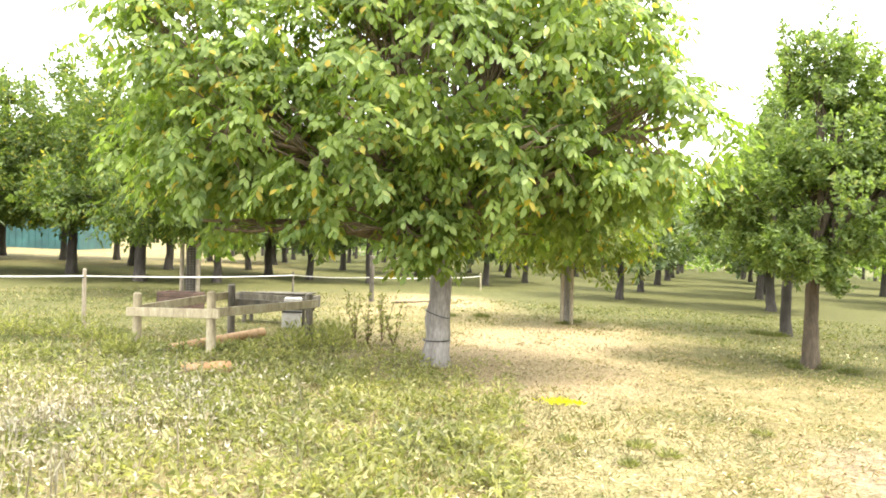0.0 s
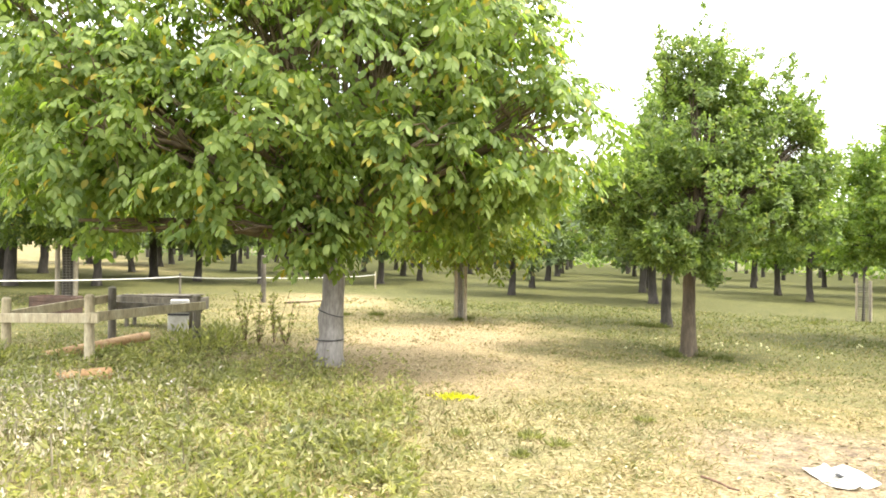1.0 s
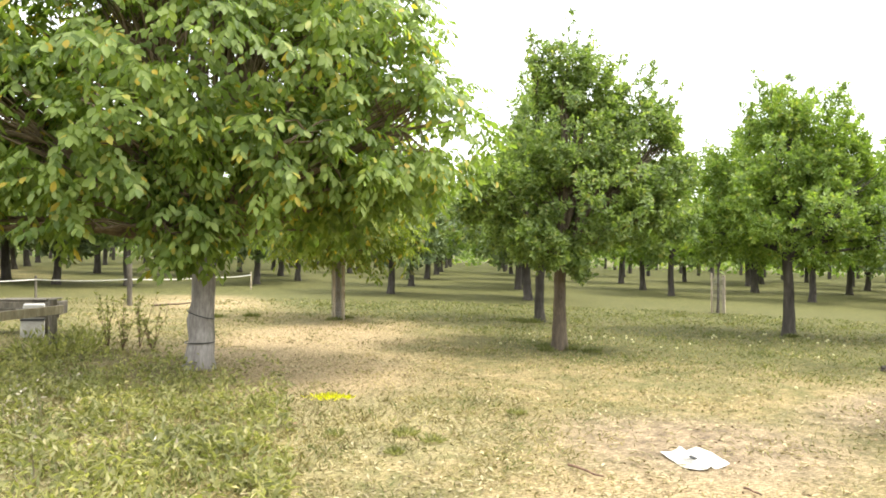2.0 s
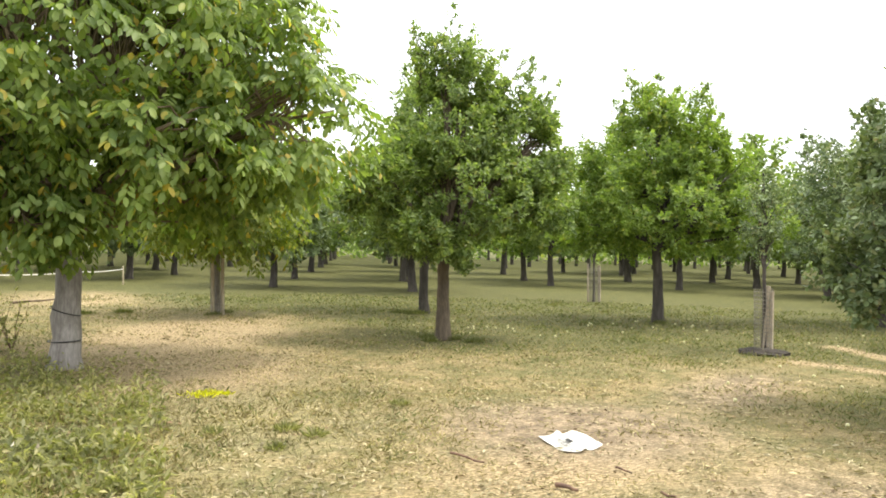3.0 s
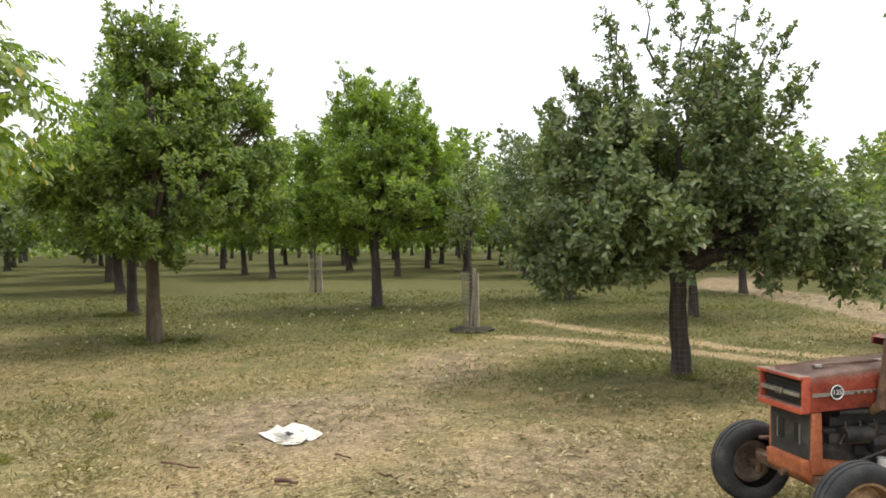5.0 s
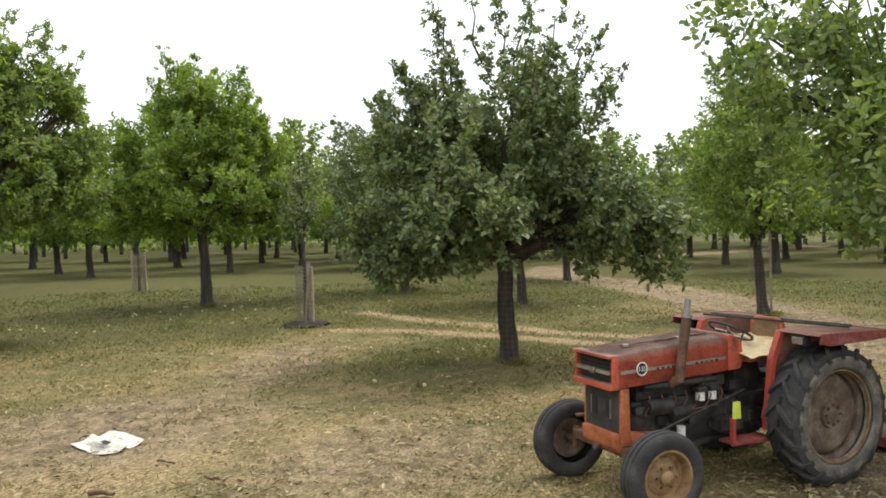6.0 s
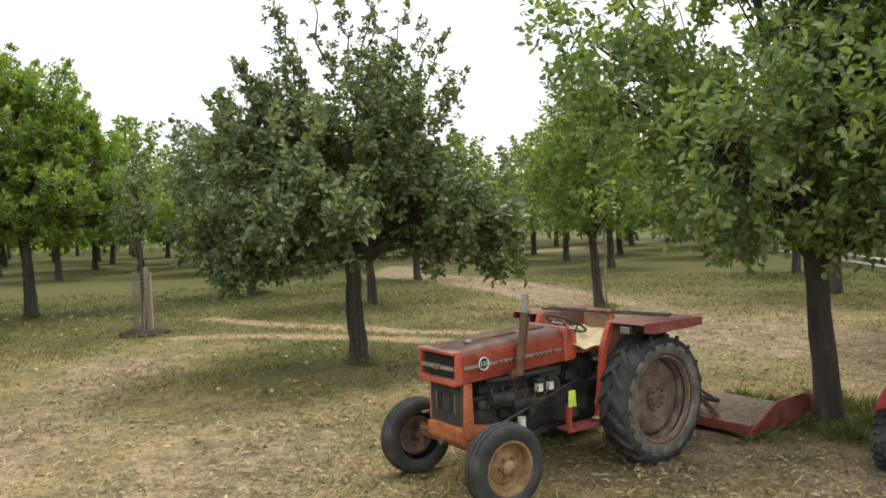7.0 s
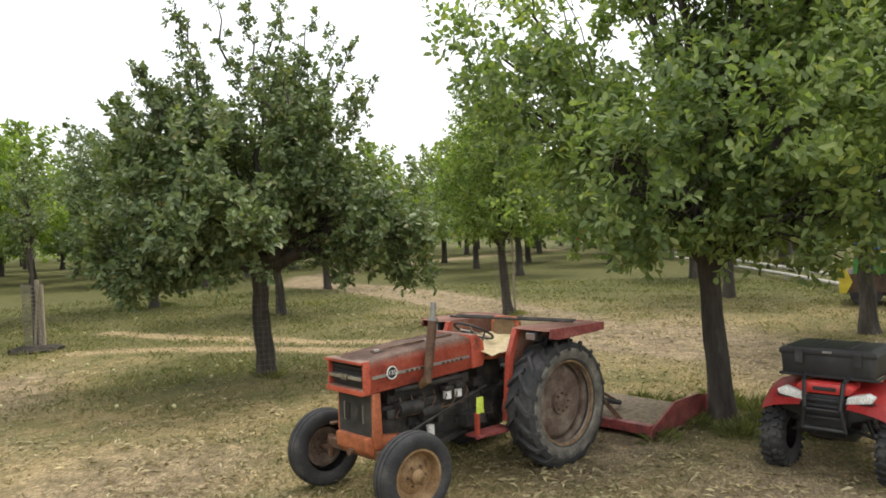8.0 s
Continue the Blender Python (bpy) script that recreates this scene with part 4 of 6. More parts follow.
def front_wheel(parent, y, side, x=1.99):
    R = .372
    bm = B()
    lathe(bm, [(.225, .07 * side), (.235, .085 * side), (.215, .085 * side), (.20, .05 * side), (.19, .0), (.16, -.005 * side), (.12, .03 * side), (.07, .045 * side), (.065, .075 * side), (.04, .095 * side), (.001, .10 * side)], 40)
    # left rim takes the yellow ramp, right rim the darker brown one
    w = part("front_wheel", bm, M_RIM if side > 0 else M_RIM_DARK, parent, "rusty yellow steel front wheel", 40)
    w.matrix_basis = Matrix.Translation((x, y, R - .008)) @ pose(0, 0, 0, 0, 0, -4)
    bm = B()
    lathe(bm, [(.225, -.075), (.25, -.095), (.30, -.10), (.335, -.092), (.356, -.078), (.366, -.06), (.358, -.052), (.358, -.046), (.37, -.04), (.372, -.012), (.361, -.008), (.361, .008), (.372, .012), (.37, .04), (.358, .046), (.358, .052), (.366, .06), (.356, .078), (.335, .092), (.30, .10), (.25, .095), (.225, .075)], 48)
    part("tyre", bm, M_RUBBER, w, "ribbed black rubber tyre", 50)
    for k in range(6):
        a = 2 * math.pi * k / 6
        part("wheel_bolt", rod(B(), (.088 * math.cos(a), .03 * side, .088 * math.sin(a)), (.088 * math.cos(a), .062 * side, .088 * math.sin(a)), .012, seg=6), M_RUST, w)
    return w


def dusty_bonnet():
    """Red paint with brown dust and rust settled on the upward faces."""
    m, n, l, b = material("dusty_bonnet_paint")
    geo = n.new("ShaderNodeNewGeometry")
    sep = n.new("ShaderNodeSeparateXYZ")
    l.new(geo.outputs["Normal"], sep.inputs[0])
    big, small = noise_node(n, l, 3.5, 6, 0.7), noise_node(n, l, 45, 3, 0.6)
    red = ramp_node(n, [(0.3, (0.12, 0.035, 0.024)), (0.41, (0.42, 0.075, 0.04)), (0.58, (0.55, 0.115, 0.06)), (0.72, (0.44, 0.18, 0.10))])
    dust = ramp_node(n, [(0.3, (0.085, 0.048, 0.035)), (0.48, (0.21, 0.122, 0.086)), (0.7, (0.35, 0.245, 0.185))])
    l.new(big.outputs["Fac"], red.inputs[0])
    l.new(big.outputs["Fac"], dust.inputs[0])
    mr = n.new("ShaderNodeMapRange")
    mr.inputs[1].default_value, mr.inputs[2].default_value = .35, .95
    l.new(maths(n, l, "ADD", sep.outputs[2], maths(n, l, "MULTIPLY", big.outputs["Fac"], .35)), mr.inputs[0])
    c = mix_node(n, l, mr.outputs[0], red.outputs[0], dust.outputs[0])
    g = ramp_node(n, [(0.35, (0.75, 0.75, 0.75)), (0.65, (1.12, 1.12, 1.12))])
    l.new(small.outputs["Fac"], g.inputs[0])
    l.new(mix_node(n, l, 1.0, c, g.outputs[0], "MULTIPLY"), b.inputs["Base Color"])
    b.inputs["Roughness"].default_value = 0.55
    bump(n, l, b, small.outputs["Fac"], .12, .003)
    return m


M_BONNET = dusty_bonnet()
TRACTOR = TILT @ pose(7.90, 1.34, 0, 0, 0, 148.5) @ Matrix.Scale(.945, 4)


def build_tractor():
    t = new("tractor")
    t.matrix_basis = TRACTOR
    for s_ in (1, -1):
        rear_wheel(t, .655 * s_, s_)
        front_wheel(t, .70 if s_ > 0 else -.62, s_)
    # bonnet: a crowned shell over the engine
    bm = B()
    secs = [(.80, .27, 1.06, 1.36), (.92, .285, 1.05, 1.37), (1.4, .285, 1.035, 1.355), (2.02, .275, 1.01, 1.315), (2.14, .265, 1.00, 1.285)]
    rows = []
    for x, w, z0, z1 in secs:
        prof = [(-w, z0), (-w * 1.02, z1 - .09), (-w * .96, z1 - .035), (-w * .80, z1 - .008), (-w * .3, z1 + .012), (w * .3, z1 + .012), (w * .80, z1 - .008), (w * .96, z1 - .035), (w * 1.02, z1 - .09), (w, z0)]
        rows.append([bm.verts.new((x, y, z)) for y, z in prof])
    for p, q in zip(rows, rows[1:]):
        for k in range(len(p) - 1):
            bm.faces.new((p[k], p[k + 1], q[k + 1], q[k]))
    bm.faces.new(rows[0])
    bmesh.ops.solidify(bm, geom=bm.faces[:], thickness=.012)
    bonnet = part("bonnet", bm, M_BONNET, t, "faded dusty red bonnet", 50)
    part("bonnet_seam", beam(B(), (.95, .12, 1.386), (1.95, .12, 1.351), .012, .012, 0), M_RUST, bonnet)
    for x in (1.25, 1.86):
        part("bonnet_catch", box(B(), x, x + .06, .09, .13, 1.37 - (x - .8) * .033, 1.395 - (x - .8) * .033, .004), M_CHROME, bonnet)
    cowl = B()
    slab(cowl, [(.64, 1.14), (.68, 1.05), (.84, 1.04), (.84, 1.385), (.76, 1.38), (.66, 1.30)], "y", -.285, .285, .03)
    part("dash_cowl", cowl, M_BONNET, t, "red dashboard cowl", 40)
    # nose: frame round a dark recess with a bright bar
    nose = part("nose_frame", box(box(box(box(B(), 2.08, 2.19, -.272, .272, 1.27, 1.298, .01), 2.08, 2.18, -.272, .272, .995, 1.05, .014), 2.08, 2.155, .252, .274, 1.03, 1.28, .006), 2.08, 2.155, -.274, -.252, 1.03, 1.28, .006), M_BONNET, t, "dusty red nose surround", 40)
    part("nose_recess", box(B(), 2.080, 2.115, -.24, .24, 1.05, 1.26, .004), M_BLACK, nose)
    for z in (1.10, 1.185, 1.225):
        part("grille_bar", box(B(), 2.110, 2.135, -.235, .235, z, z + .012, .003), M_BLACK, nose)
    part("grille_trim", box(B(), 2.115, 2.165, -.24, .24, 1.125, 1.16, .006), M_CHROME, nose, "dull chrome trim bar")
    for k in (-1, 0, 1):
        part("emblem", slab(B(), [(k * .03 - .028, 1.172), (k * .03 + .028, 1.172), (k * .03, 1.112)], "x", 2.164, 2.178, .003), M_CHROME, nose)
    # lower grille with two openings
    g = part("radiator_grille", box(B(), 2.015, 2.065, -.245, .245, .60, .995, .006), M_GRILLE, t, "dusty black mesh radiator grille")
    for k in range(18):
        part("grille_wire", box(B(), 2.064, 2.071, -.22, .22, .61 + k * .021, .615 + k * .021, 0), M_GRILLE, g)
    for s_ in (1, -1):
        part("lamp_opening", box(B(), 2.064, 2.077, .10 * s_ - .035, .10 * s_ + .035, .73, .88, .004), M_BLACK, g)
        part("opening_rim", box(B(), 2.064, 2.082, .10 * s_ + .037 * s_ - .004, .10 * s_ + .037 * s_ + .004, .72, .89, .002), M_CHROME, g)
        bm = B()
        slab(bm, [(1.95, .50), (2.05, .50), (2.065, .62), (2.06, 1.0), (1.97, 1.0), (1.96, .62)], "y", .238 * s_, .264 * s_, .008)
        part("grille_side_panel", bm, M_ORANGE, t, "orange painted side panel", 40)
    part("front_bolster", slab(B(), [(1.62, .44), (2.040, .415), (2.110, .48), (2.120, .61), (2.020, .615), (1.62, .56)], "y", -.24, .24, .02), M_ORANGE, t, "orange front casting", 40)
    part("tow_pin", rod(B(), (2.100, 0, .46), (2.150, 0, .46), .03), M_RUST, t)
    # front axle
    ax = part("front_axle", box(B(), 1.80, 1.90, -.50, .50, .40, .49, .012), M_RUST, t)
    ax.location.x = .14
    for s_ in (1, -1):
        part("king_pin", rod(B(), (1.85, .52 * s_, .30), (1.85, .50 * s_, .50), .032), M_RUST, ax)
        part("radius_rod", beam(B(), (1.84, .45 * s_, .42), (.72, .17 * s_, .42), .05, .04), M_GREASE, ax)
        part("stub_axle", rod(B(), (1.85, .50 * s_, .365), (1.85, .66 * s_, .365), .032), M_RUST, ax)
        part("drag_link", rod(B(), (.66, .30 * s_, .86), (1.86, .43 * s_, .62), .010), M_GREASE, t)
        part("steering_arm", beam(B(), (1.72, .43 * s_, .62), (1.86, .50 * s_, .61), .05, .022), M_RUST, ax)
    # engine and gearbox
    en = part("engine_block", box(box(B(), .78, 1.88, -.17, .17, .46, .84, .02), .86, 1.80, -.13, .15, .84, 1.02, .02), M_GREASE, t, "oily black engine block")
    rng = random.Random(3)
    for k in range(26):
        x, z = rng.uniform(.82, 1.75), rng.uniform(.52, .98)
        w, h, d = rng.uniform(.04, .14), rng.uniform(.03, .12), rng.uniform(.02, .08)
        part("engine_casting", box(B(), x, x + w, .15, .17 + d, z, z + h, .008), M_GREASE, en)
    part("sump", slab(B(), [(.84, .46), (1.8, .46), (1.74, .36), (.95, .36)], "y", -.14, .14, .015), M_GREASE, en)
    part("generator", rod(B(), (1.50, .24, .80), (1.76, .24, .80), .068, seg=20), M_GREASE, en)
    part("fan_pulley", rod(B(), (1.92, 0, .80), (1.96, 0, .80), .12, seg=20), M_GREASE, en)
    part("injection_pump", rod(B(), (1.28, .24, .72), (1.50, .24, .72), .058, seg=16), M_GREASE, en)
    part("oil_filter", rod(B(), (1.40, .27, .50), (1.40, .27, .60), .038, seg=18), M_WHITE, en, "white oil filter canister")
    for x in (1.00, 1.14):
        f = part("fuel_filter", rod(B(), (x, .235, .80), (x, .235, .875), .042, seg=18), M_WHITE, en, "white fuel filter bowl")
        part("filter_head", box(B(), x - .05, x + .05, .19, .28, .88, .925, .008), M_GREASE, f)
    for k in range(7):
        x = .86 + k * .14
        part("fuel_pipe", Tube_curve([(x, .20, .90), (x + .04, .27, .84), (x + .10, .26, .74), (1.38, .24, .72)], .006), M_RUST, en)
    for k in range(4):
        part("manifold_branch", rod(B(), (.98 + k * .24, .14, .96), (.98 + k * .24, .23, .985), .03), M_RUST, en)
    part("manifold", rod(B(), (.95, .235, .985), (1.80, .235, .985), .03), M_GREASE, en)
    gb = part("gearbox", box(box(box(B(), -.25, .80, -.19, .19, .42, .80, .025), -.42, .12, -.15, .15, .45, .93, .03), .30, .62, -.14, .14, .78, 1.06, .02), M_GREASE, t, "greasy black gearbox casing")
    for s_ in (1, -1):
        part("axle_housing", rod(B(), (0, .15 * s_, .645), (0, .60 * s_, .645), .115, .08, 20), M_GREASE, gb)
    for k in range(14):
        x, z = rng.uniform(-.1, .7), rng.uniform(.5, .9)
        part("gearbox_casting", box(B(), x, x + rng.uniform(.03, .12), .17, .2 + rng.uniform(.01, .06), z, z + rng.uniform(.02, .09), .006), M_GREASE, gb)
    part("battery_tray", box(B(), .70, .98, .20, .33, .50, .62, .01), M_GREASE, gb)
    # exhaust
    exh = part("exhaust_pipe", rod(B(), (1.48, .335, 1.02), (1.38, .335, 1.60), .043, .043, 18), M_RUST, t, "rusty brown upright exhaust silencer", 40)
    part("exhaust_stack", rod(B(), (1.385, .335, 1.59), (1.365, .335, 1.75), .026, .028, 14), M_WIRE, exh)
    part("exhaust_elbow", rod(B(), (1.48, .335, 1.05), (1.48, .24, .985), .042, .038, 14), M_RIM, exh)
    part("exhaust_clamp", rod(B(), (1.386, .335, 1.58), (1.381, .335, 1.61), .05, .05, 14), M_WIRE, exh)
    # steering
    st = part("steering_column", rod(B(), (.78, 0, 1.2), (.54, 0, 1.35), .022), M_GREASE, t)
    sm = Matrix.Translation((.52, 0, 1.36)) @ (Vector((-.16, 0, .30))).to_track_quat("Z", "Y").to_matrix().to_4x4()
    part("steering_wheel", ring(B(), (0, 0, 0), .21, .013, sm, 36, 8), M_BLACK, st)
    for k in range(3):
        a = 2 * math.pi * k / 3
        part("spoke", rod(B(), sm @ Vector((0, 0, -.01)), sm @ Vector((.20 * math.cos(a), .20 * math.sin(a), 0)), .008, seg=6), M_CHROME, st)
    part("gear_lever", rod(B(), (.55, .05, 1.02), (.45, .10, 1.36), .010, seg=8), M_GREASE, t)
    # mudguards
    for s_ in (1, -1):
        a, b = (.46, .92) if s_ > 0 else (-.92, -.46)
        mg = part("mudguard", slab(B(), [(-.44, 1.405), (.36, 1.425), (.44, 1.41), (.30, 1.405), (-.44, 1.38)], "y", a, b, .004), M_RED_DUST, t, "dusty red flat-topped mudguard", 40)
        part("mudguard_skirt", slab(B(), [(-.46, 1.412), (.40, 1.428), (.42, 1.34), (.30, 1.315), (-.2, 1.325), (-.46, 1.335)], "y", .915 * s_, .935 * s_, .004), M_MAROON, mg)
        part("mudguard_rear_edge", box(B(), -.465, -.44, a, b, 1.33, 1.41, .005), M_MAROON, mg)
        part("mudguard_inner", slab(B(), [(-.43, 1.39), (.38, 1.41), (.62, .62), (.50, .48), (.25, .95), (-.2, 1.12), (-.42, 1.1)], "y", .452 * s_, .468 * s_, .004), M_RED_DUST, mg)
        part("mudguard_front", slab(B(), [(.36, 1.42), (.43, 1.415), (.545, 1.16), (.62, .52), (.56, .50), (.50, 1.12)], "y", a if s_ > 0 else b, (a + .06) if s_ > 0 else b - .06, .006), M_RED, mg, "chipped red front strip")
        hl = part("headlamp", box(B(), .34, .43, .70 * s_ - .075, .70 * s_ + .075, 1.30, 1.395, .02), M_BLACK, mg)
        part("lamp_lens", box(B(), .428, .44, .70 * s_ - .055, .70 * s_ + .055, 1.315, 1.38, .006), M_CHROME, hl)
        part("foot_step", box(B(), .50, .98, .30 * s_, .50 * s_, .415, .44, .006), M_MAROON, t, "worn maroon step plate")
        part("step_bracket", beam(B(), (.97, .46 * s_, .44), (.97, .46 * s_, .66), .05, .03), M_RED, t)
        part("step_edge", beam(B(), (.50, .50 * s_, .43), (1.0, .47 * s_, .43), .03, .04), M_MAROON, t)
    # seat
    seat = part("seat", slab(B(), [(-.22, -.22), (.20, -.24), (.26, -.12), (.26, .12), (.20, .24), (-.22, .22)], "z", 1.13, 1.20, .025), M_PAD, t, "worn tan seat cushion", 50)
    part("seat_frame", slab(B(), [(-.24, -.24), (.22, -.25), (.28, -.12), (.28, .12), (.22, .25), (-.24, .24)], "z", 1.09, 1.13, .01), M_ORANGE, seat)
    part("seat_spring", rod(B(), (-.12, 0, .90), (-.05, 0, 1.10), .06), M_GREASE, seat)
    bk = part("backrest", slab(B(), [(-.21, 1.14), (.21, 1.14), (.20, 1.40), (.14, 1.45), (-.14, 1.45), (-.20, 1.40)], "x", -.30, -.255, .015), M_ORANGE, t, "orange backrest shell", 50)
    part("back_pad", slab(B(), [(-.165, 1.18), (.165, 1.18), (.155, 1.37), (.11, 1.415), (-.11, 1.415), (-.155, 1.37)], "x", -.262, -.235, .012), M_PAD, bk, "brown vinyl pad")
    seat.location.x, bk.location.x, bk.location.z = .32, .30, .02
    # badge and side stripe
    for s_ in (1,):
        st_ = part("side_stripe", slab(B(), [(.88, 1.16), (2.08, 1.132), (2.08, 1.16), (.88, 1.186)], "y", .289, .294, .001), M_CHROME, bonnet, "dull silver side stripe")
        for k in range(11):
            x = 1.66 - k * .058 - (.1 if k > 5 else 0)
            part("stripe_mark", box(B(), x, x + .034, .293, .298, 1.135 + (1.9 - x) * .018, 1.158 + (1.9 - x) * .018, .001), M_RUST, st_)
        bd = part("badge", rod(B(), (1.86, .285, 1.165), (1.86, .302, 1.165), .058, seg=28), M_BLACK, bonnet, "round black badge with white numerals")
        part("badge_rim", ring(B(), (1.86, .302, 1.165), .055, .006, pose(0, 0, 0, 90, 0, 0), 28, 6), M_WHITE, bd)
        lettering("numerals", "135", .058, M_WHITE, bd, Matrix.Translation((1.86, .304, 1.165)) @ pose(0, 0, 0, 90, 0, 180))
    # linkage
    for s_ in (1, -1):
        part("lift_arm", beam(B(), (-.1, .22 * s_, .45), (-1.0, .36 * s_, .36), .06, .03), M_GREASE, t)
        part("lift_rod", rod(B(), (-.55, .28 * s_, .42), (-.35, .20 * s_, .95), .015), M_RUST, t)
    part("top_link", rod(B(), (-.40, 0, .85), (-1.2, 0, .6), .022), M_RUST, t)
    return tagged(t, "old faded red tractor with black engine and bare seat", "tractor")


def Tube_curve(pts, r):
    bm = B()
    for a, b in zip(pts, pts[1:]):
        rod(bm, a, b, r, seg=6)
    return bm


def on_tractor(ob):
    ob.matrix_basis = TRACTOR
    return ob


tractor = build_tractor()

# things that lie on the tractor
bm = bmesh.new()
bmesh.ops.create_grid(bm, x_segments=14, y_segments=14, size=.5)
for v_ in bm.verts:
    x, y = v_.co.x * .66, v_.co.y * .78
    n_ = noise.noise(Vector((x * 6, y * 6, 2)))
    v_.co = Vector((.38 + x * (1 + .1 * n_), y + .04, 1.225 + .03 * n_ + (.05 if x < -.15 else 0) - (.10 * max(0, abs(y + .04) - .2)) * 2))
bmesh.ops.solidify(bm, geom=bm.faces[:], thickness=.008)
tagged(on_tractor(part("paper_sack", bm, M_SACK, None, "", 60)), "cream paper sack spread over the tractor seat", "sack")
bars = on_tractor(new("steel_bar"))
part("bar", rod(B(), (-.12, .80, 1.443), (.28, -.60, 1.453), .012), M_GREASE, bars)
part("bar", rod(B(), (-.22, .75, 1.443), (.16, -.62, 1.453), .012), M_GREASE, bars)
tagged(bars, "two rusty steel bars lying across the tractor mudguards", "steel bar")
bm = bmesh.new()
bmesh.ops.create_grid(bm, x_segments=5, y_segments=10, size=.5)
for v_ in bm.verts:
    x, z = v_.co.x * .06, v_.co.y * .15
    v_.co = Vector((.97 + x * (1.1 - z * 2), .505 + .016 * math.sin(v_.co.x * 9), .745 + z))
bmesh.ops.solidify(bm, geom=bm.faces[:], thickness=.006)
tagged(on_tractor(part("rag", bm, M_HIVIS, None, "", 60)), "yellow-green cloth rag hanging beside the tractor step", "rag")

# ---- the mower behind the tractor ----
mw = new("mower")
mw.matrix_basis = TILT @ pose(7.62, 1.3, 0, 0, 0, 149.5)
part("deck", slab(B(), [(-1.42, .14), (-1.50, .07), (-2.6, .07), (-2.6, .13), (-2.5, .15)], "y", -.75, .75, .008), M_DECK, mw, "dusty red mower deck strewn with straw", 40)
for y in (.76, -.76):
    part("side_plate", slab(B(), [(-1.34, .05), (-1.36, .12), (-1.80, .31), (-1.88, .335), (-2.38, .335), (-2.52, .29), (-2.52, .05)], "y", y - .012, y + .012, .005), M_MAROON, mw, "weathered red side plate")
    part("skid", box(B(), -2.55, -1.32, y - .03, y + .03, .03, .065, .006), M_RUST, mw)
    part("rear_post", box(B(), -2.70, -2.57, y - .02, y + .02, .10, .30, .006), M_MAROON, mw)
part("front_bar", box(B(), -1.46, -1.36, -.75, .75, .06, .16, .008), M_MAROON, mw)
part("head_frame", beam(beam(beam(B(), (-1.5, .32, .12), (-1.2, .06, .6), .05, .05), (-1.5, -.32, .12), (-1.2, -.06, .6), .05, .05), (-1.2, 0, .6), (-1.9, 0, .22), .03, .03), M_RUST, mw)
part("drive_shaft", rod(B(), (-.42, 0, .62), (-1.95, 0, .2), .03), M_BLACK, mw)
tagged(mw, "red rotary mower with flat deck behind the tractor", "mower")


# ---- the quad bike: x ahead, y to its left ----
def quad_wheel(parent, x, y, side, R, w):
    bm = B()
    lathe(bm, [(.15, w * .3 * side), (.155, w * .42 * side), (.14, w * .4 * side), (.13, 0), (.09, .02 * side), (.05, .06 * side), (.001, .06 * side)], 28)
    wh = part("wheel", bm, M_RIM_DARK, parent, "muddy steel quad wheel", 40)
    wh.location = (x, y, R - .01)
    bm = B()
    lathe(bm, [(.15, -w * .42), (.19, -w * .5), (.25, -w * .52), (R - .035, -w * .44), (R - .02, -w * .3), (R - .018, 0), (R - .02, w * .3), (R - .035, w * .44), (.25, w * .52), (.19, w * .5), (.15, w * .42)], 36)
    part("tyre", bm, M_RUBBER, wh, "knobbly black tyre", 45)
    n = 24
    for k in range(n):
        for s_ in (1, -1):
            a = 2 * math.pi * (k + (.5 if s_ > 0 else 0)) / n
            m = pose(0, 0, 0, 0, math.degrees(a), 0)
            bm = B()
            box(bm, -.015, .015, min(.015 * s_, w * .34 * s_), max(.015 * s_, w * .34 * s_), R - .03, R + .012, 0, m @ pose(0, 0, 0, 0, 0, 18 * s_))
            box(bm, -.016, .016, min(w * .34 * s_, w * .50 * s_), max(w * .34 * s_, w * .53 * s_), R - .075, R - .002, 0, m)
            part("knob", bm, M_RUBBER, wh)


